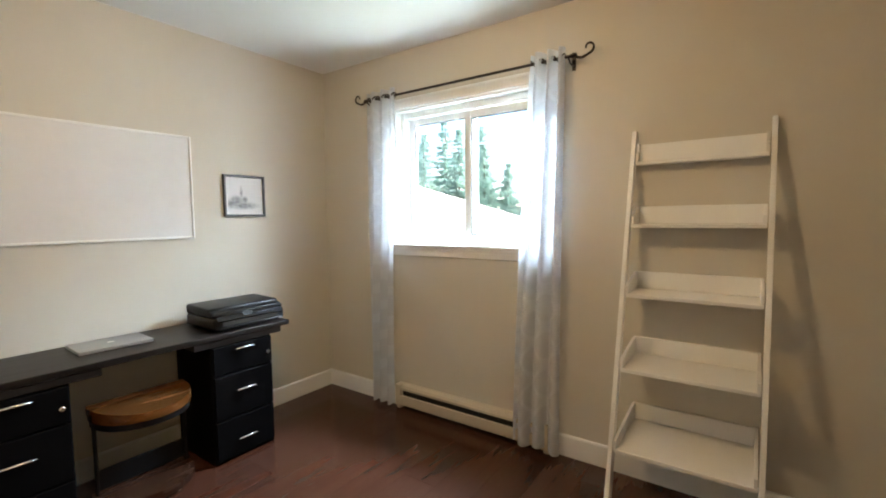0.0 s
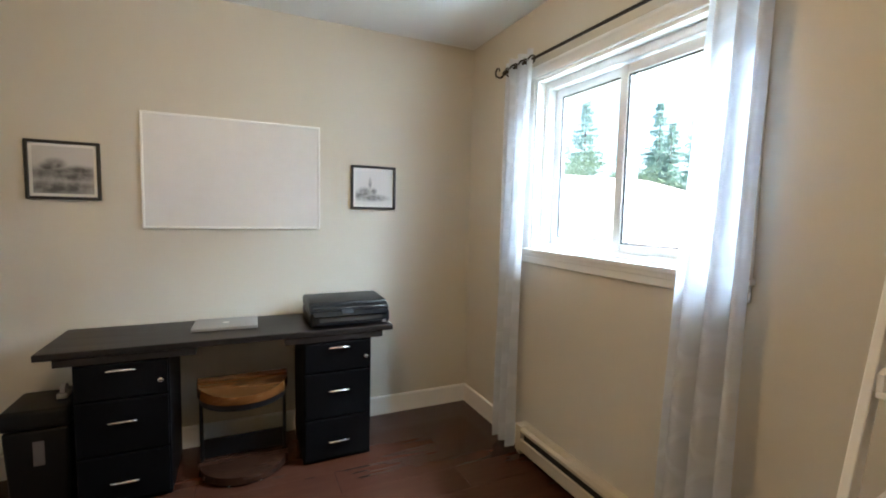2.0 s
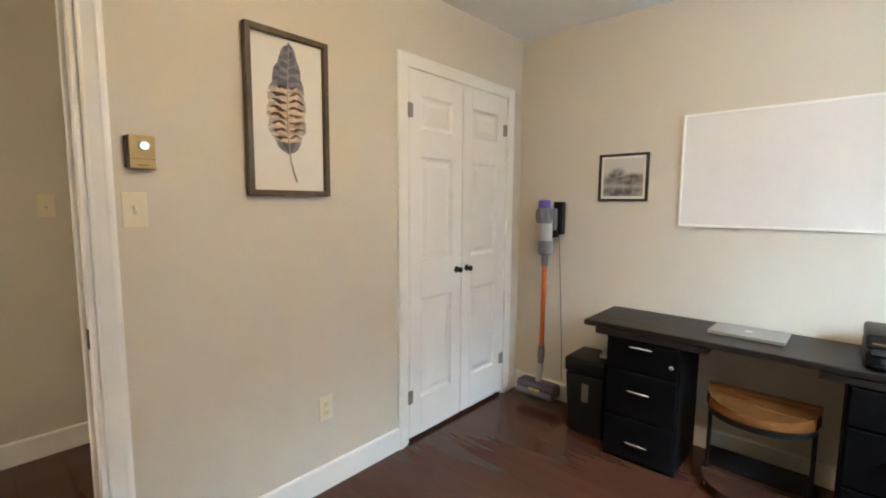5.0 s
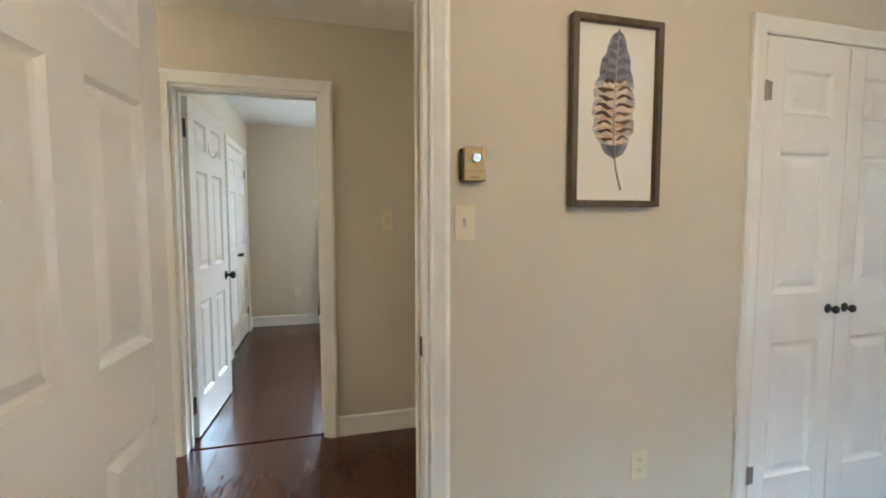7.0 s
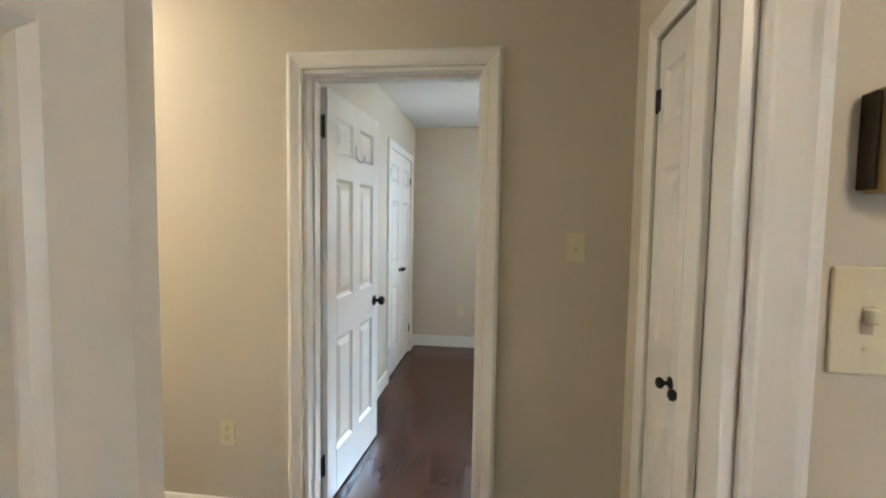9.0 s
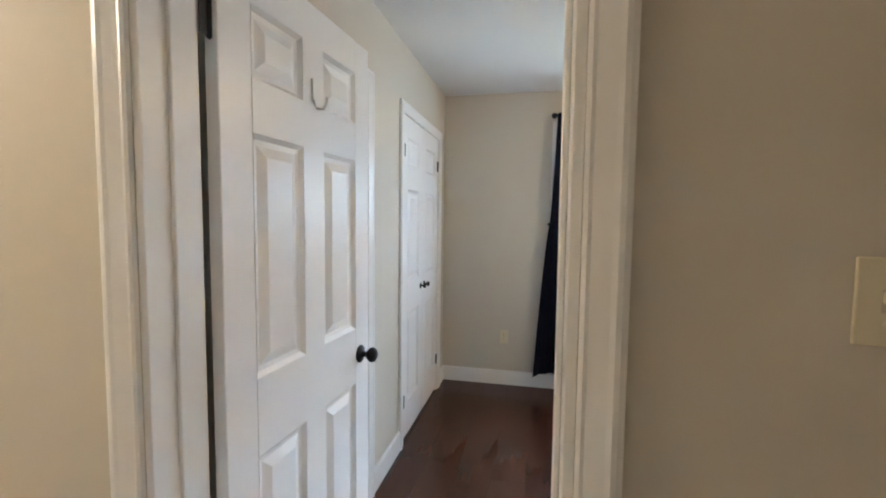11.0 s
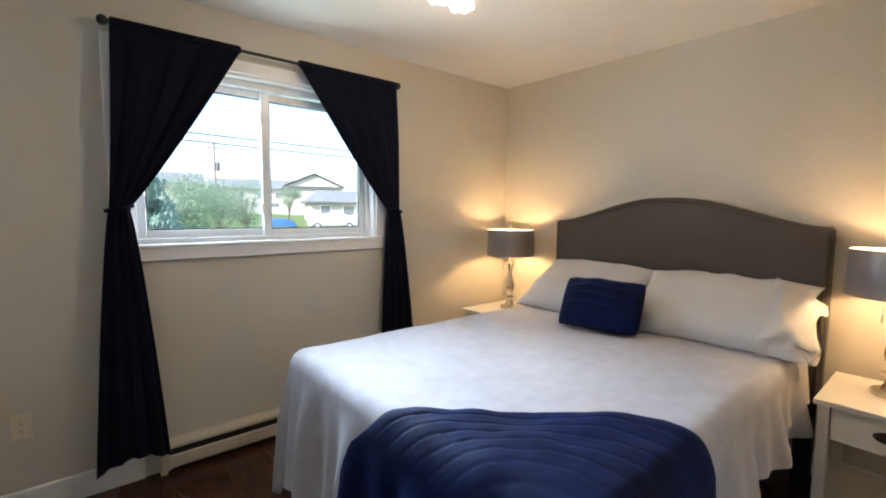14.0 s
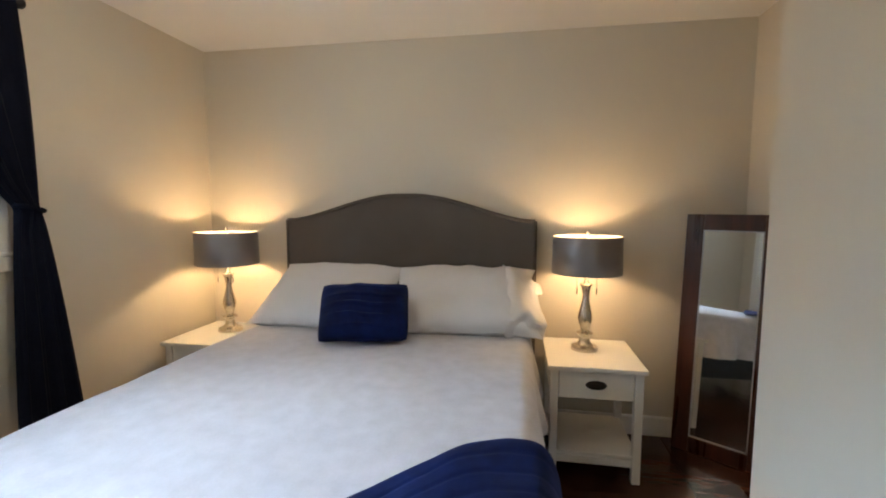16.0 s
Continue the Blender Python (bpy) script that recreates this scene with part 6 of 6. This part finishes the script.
def broadleaf(label, m, h, r, seed):
    """A leafy tree or bush: trunk, limbs and a crown of many small leaf clumps."""
    rnd = random.Random(seed)
    tr = thing("leafy_tree", label, "tree", m, "leafy trees")
    part("trunk", tube([(0, 0, -0.4), (0.05, 0, h * 0.3), (0, 0.05, h * 0.75)], 0.1, 8, radii=[h * 0.022, h * 0.016, h * 0.005]), BARK, tr)
    tips = []
    for k in range(9):
        a = rnd.uniform(0, 6.28)
        e = Vector((math.cos(a) * r * rnd.uniform(0.4, 0.85), math.sin(a) * r * rnd.uniform(0.4, 0.85), h * rnd.uniform(0.45, 0.95)))
        s = Vector((0, 0, h * rnd.uniform(0.15, 0.4)))
        part("limb", tube([s, s.lerp(e, 0.5) + Vector((0, 0, 0.1 * h)), e], 0.03, 6, radii=[h * 0.010, h * 0.006, h * 0.002]), BARK, tr)
        tips.append(e)
    tips.append(Vector((0, 0, h * 0.95)))
    vs, fs = [], []
    for tpt in tips:
        cl_ = r * rnd.uniform(0.35, 0.6)
        for _ in range(620):
            d = Vector((rnd.gauss(0, 1), rnd.gauss(0, 1), rnd.gauss(0, 0.8)))
            p = tpt + d.normalized() * cl_ * rnd.random() ** 0.45
            if p.z < 0.05:
                continue
            s = rnd.uniform(0.045, 0.095) * max(0.8, h / 4.5)
            a, b = Vector((rnd.gauss(0, 1), rnd.gauss(0, 1), rnd.gauss(0, 1))).normalized(), Vector((rnd.gauss(0, 1), rnd.gauss(0, 1), rnd.gauss(0, 1))).normalized()
            n = len(vs)
            vs += [tuple(p), tuple(p + a * s), tuple(p + a * s * 0.6 + b * s), tuple(p + b * s * 0.7)]
            fs.append((n, n + 1, n + 2, n + 3))
    me = bpy.data.meshes.new("crown")
    me.from_pydata(vs, [], fs)
    me.materials.append(LEAFM)
    cr = new("crown", me)
    cr.parent = tr
    return tr


for k, (x, y, h, r) in enumerate(((15.5, -24.4, 9.0, 2.3), (13.6, -25.8, 9.3, 2.3), (12.3, -26.9, 8.2, 2.1), (10.9, -27.6, 6.9, 2.0), (9.4, -28.2, 5.6, 1.9), (17.3, -25.5, 10.6, 2.5), (16.3, -28.0, 11.0, 2.6), (21.2, -19.7, 9.8, 2.4), (19.8, -21.8, 11.0, 2.5), (18.3, -23.5, 8.0, 2.2), (23.0, -17.5, 10.5, 2.5), (25.0, -15.0, 10.0, 2.5), (14.0, -29.5, 10.0, 2.4), (22.5, -22.0, 10.0, 2.4))):
    conifer("tall dark green spruce behind the neighbouring building", at(x, y, 40 * k), h, r, 20 + k)
for k, (x, y, h, r) in enumerate(((-4.8, 13.5, 2.9, 1.3), (3.0, 26.0, 3.0, 1.8), (5.5, 30.0, 3.4, 2.0), (16.6, 52.0, 3.6, 1.4), (8.0, 60.0, 4.2, 2.6), (-3.0, 40.0, 4.0, 2.4), (-0.6, 20.0, 3.2, 1.7), (1.2, 23.0, 3.3, 1.8), (-3.6, 18.0, 3.0, 1.6), (18.0, -20.5, 6.8, 2.7), (20.8, -16.5, 7.2, 2.8), (15.2, -22.0, 5.6, 2.3), (22.5, -13.0, 7.0, 2.8))):
    broadleaf("leafy green tree on the lawn", at(x, y, 60 * k), h, r, 50 + k)
conifer("young spruce on the front lawn", at(-1.1, 17.2), 4.0, 1.5, 77)

# utility pole and wires
up = thing("utility_pole", "weathered wooden utility pole with crossarm", "utility pole", at(10.8, 60))
part("pole", tube([(0, 0, -0.5), (0, 0, 9.0)], 0.15, 10, radii=[0.17, 0.11]), POLEW, up)
part("crossarm", boxes((-1.1, 1.1, -0.06, 0.06, 8.2, 8.34), bevel=0.01), POLEW, up)
part("transformer", lathe([(0, 5.6), (0.22, 5.6), (0.24, 5.7), (0.24, 6.5), (0.2, 6.6), (0, 6.6)], 16, pose(0.36, 0, 0)), GREYPL, up)
for x_, y_, z_ in ((-60, 20.0, 5.6), (60, 21.5, 4.0)):
    copy_thing(up, pose(x_, y_, z_ - 8.3, 0, 0, 90))
for k, (z0, z1) in enumerate(((5.7, 4.1), (5.4, 3.85))):
    pts = [(-60 + 120 * j / 24, 20 + 1.5 * j / 24 + 0.2 * k, z0 + (z1 - z0) * j / 24 - 0.7 * math.sin(math.pi * j / 24)) for j in range(25)]
    wr = part("power_line", tube(pts, 0.022, 5), BLACKM, None)
    tagged(wr, "black overhead power line crossing the street", "power line", "overhead lines")


def car(m, paint, label):
    """A parked hatchback."""
    c = thing("car", label, "car", m)
    prof = [(-2.1, 0.35), (-2.12, 0.75), (-1.9, 0.95), (-1.1, 1.02), (-0.5, 1.45), (0.9, 1.48), (1.7, 1.05), (2.05, 0.95), (2.1, 0.4)]
    bm = bmesh.new()
    rows = [[bm.verts.new((x, s * (0.85 if z < 1.1 else 0.68), z)) for x, z in prof] for s in (-1, 1)]
    bm.faces.new(rows[0])
    bm.faces.new(rows[1])
    for k in range(len(prof)):
        j = (k + 1) % len(prof)
        bm.faces.new((rows[0][k], rows[0][j], rows[1][j], rows[1][k]))
    bmesh.ops.bevel(bm, geom=bm.edges[:], offset=0.05, segments=2, affect="EDGES")
    part("body", bm, paint, c, smooth=True)
    for s in (-1, 1):
        bm = bmesh.new()
        bm.faces.new([bm.verts.new((x, s * (0.83 - (z - 1.0) * 0.32), z)) for x, z in ((-0.95, 1.06), (-0.45, 1.39), (0.85, 1.41), (1.45, 1.09))])
        part("side_window", bm, PANE, c)
        for x in (-1.35, 1.35):
            wh = part("wheel", lathe([(0, -0.1), (0.31, -0.1), (0.33, -0.05), (0.33, 0.05), (0.31, 0.1), (0, 0.1)], 24, pose(x, s * 0.80, 0.32, 90)), TYRE, c)
            part("rim", lathe([(0, 0), (0.2, 0), (0.19, 0.02), (0, 0.03)], 16, pose(x, s * 0.90, 0.32, -90 * s)), SILVPL, wh)
    return c


car(at(14.9, 37.7, -20), CARW, "silver hatchback parked on the street")
car(at(3.8, 44, 40), mat("dark_car_paint", (0.03, 0.03, 0.035), 0.25, bump=0), "dark car parked on the street")
tb = part("tarp_cover", sheet(lambda u, v: Vector(((u - 0.5) * 5, (v - 0.5) * 2, 1.2 * (math.sin(math.pi * u) ** 0.5) * (math.sin(math.pi * v) ** 0.4) + 0.1 * noise.noise((u * 6, v * 6, 1)))), 20, 12), TARP, None, smooth=True)
tb.matrix_basis = at(12.2, 43, -15) @ Matrix.Scale(0.6, 4)
tagged(tb, "bright blue tarpaulin over a parked trailer", "tarpaulin")


# eaves of this house over both windows
for y0, y1, ze in ((-4.3, -3.131, 2.42), (4.566, 5.35, 2.53)):
    ev = thing("eave", "white vented eave with fascia over the window wall", "eave", pose(-1.77, 0, ze), kind="structure")
    part("soffit", boxes((-2.6, 2.6, y0, y1, 0.0, 0.02), bevel=0.002), TRIM, ev)
    yo = y0 if y0 < 0 else y1 - 0.02
    part("fascia", boxes((-2.6, 2.6, yo, yo + 0.02, -0.08, 0.16), bevel=0.002), TRIM, ev)

# ---- floor planks ----
def planks(x0, x1, y0, y1, seed, extra=0.0):
    rnd = random.Random(seed)
    wdt, ln, gap = 0.192, 1.22, 0.0003
    floor_ob = bpy.data.objects["floor"]
    shared = {}
    x = x0
    while x < x1 - 0.005:
        xe = min(x + wdt, x1)
        y = y0 - rnd.random() * ln
        while y < y1 - 0.005:
            ya, yb = max(y, y0), min(y + ln, y1)
            if yb - ya > 0.02:
                key = (round(xe - x, 3), round(yb - ya, 3))
                if key not in shared:
                    shared[key] = mesh_of("plank", boxes((gap, key[0] - gap, gap, key[1] - gap, -0.010, 0.0), bevel=0.0005), FLOOR)
                p = new("plank", shared[key])
                p.location = (x, ya, 0)
                p.parent = floor_ob
            y += ln
        x += wdt


planks(-3.62, 0.0, -2.95, 0.05, 3)
planks(-5.48, -2.17, 0.06, 1.38, 5)
planks(-3.62, XB, 1.39, 4.385, 8)
planks(XA, XB, 0.98, 1.385, 9)
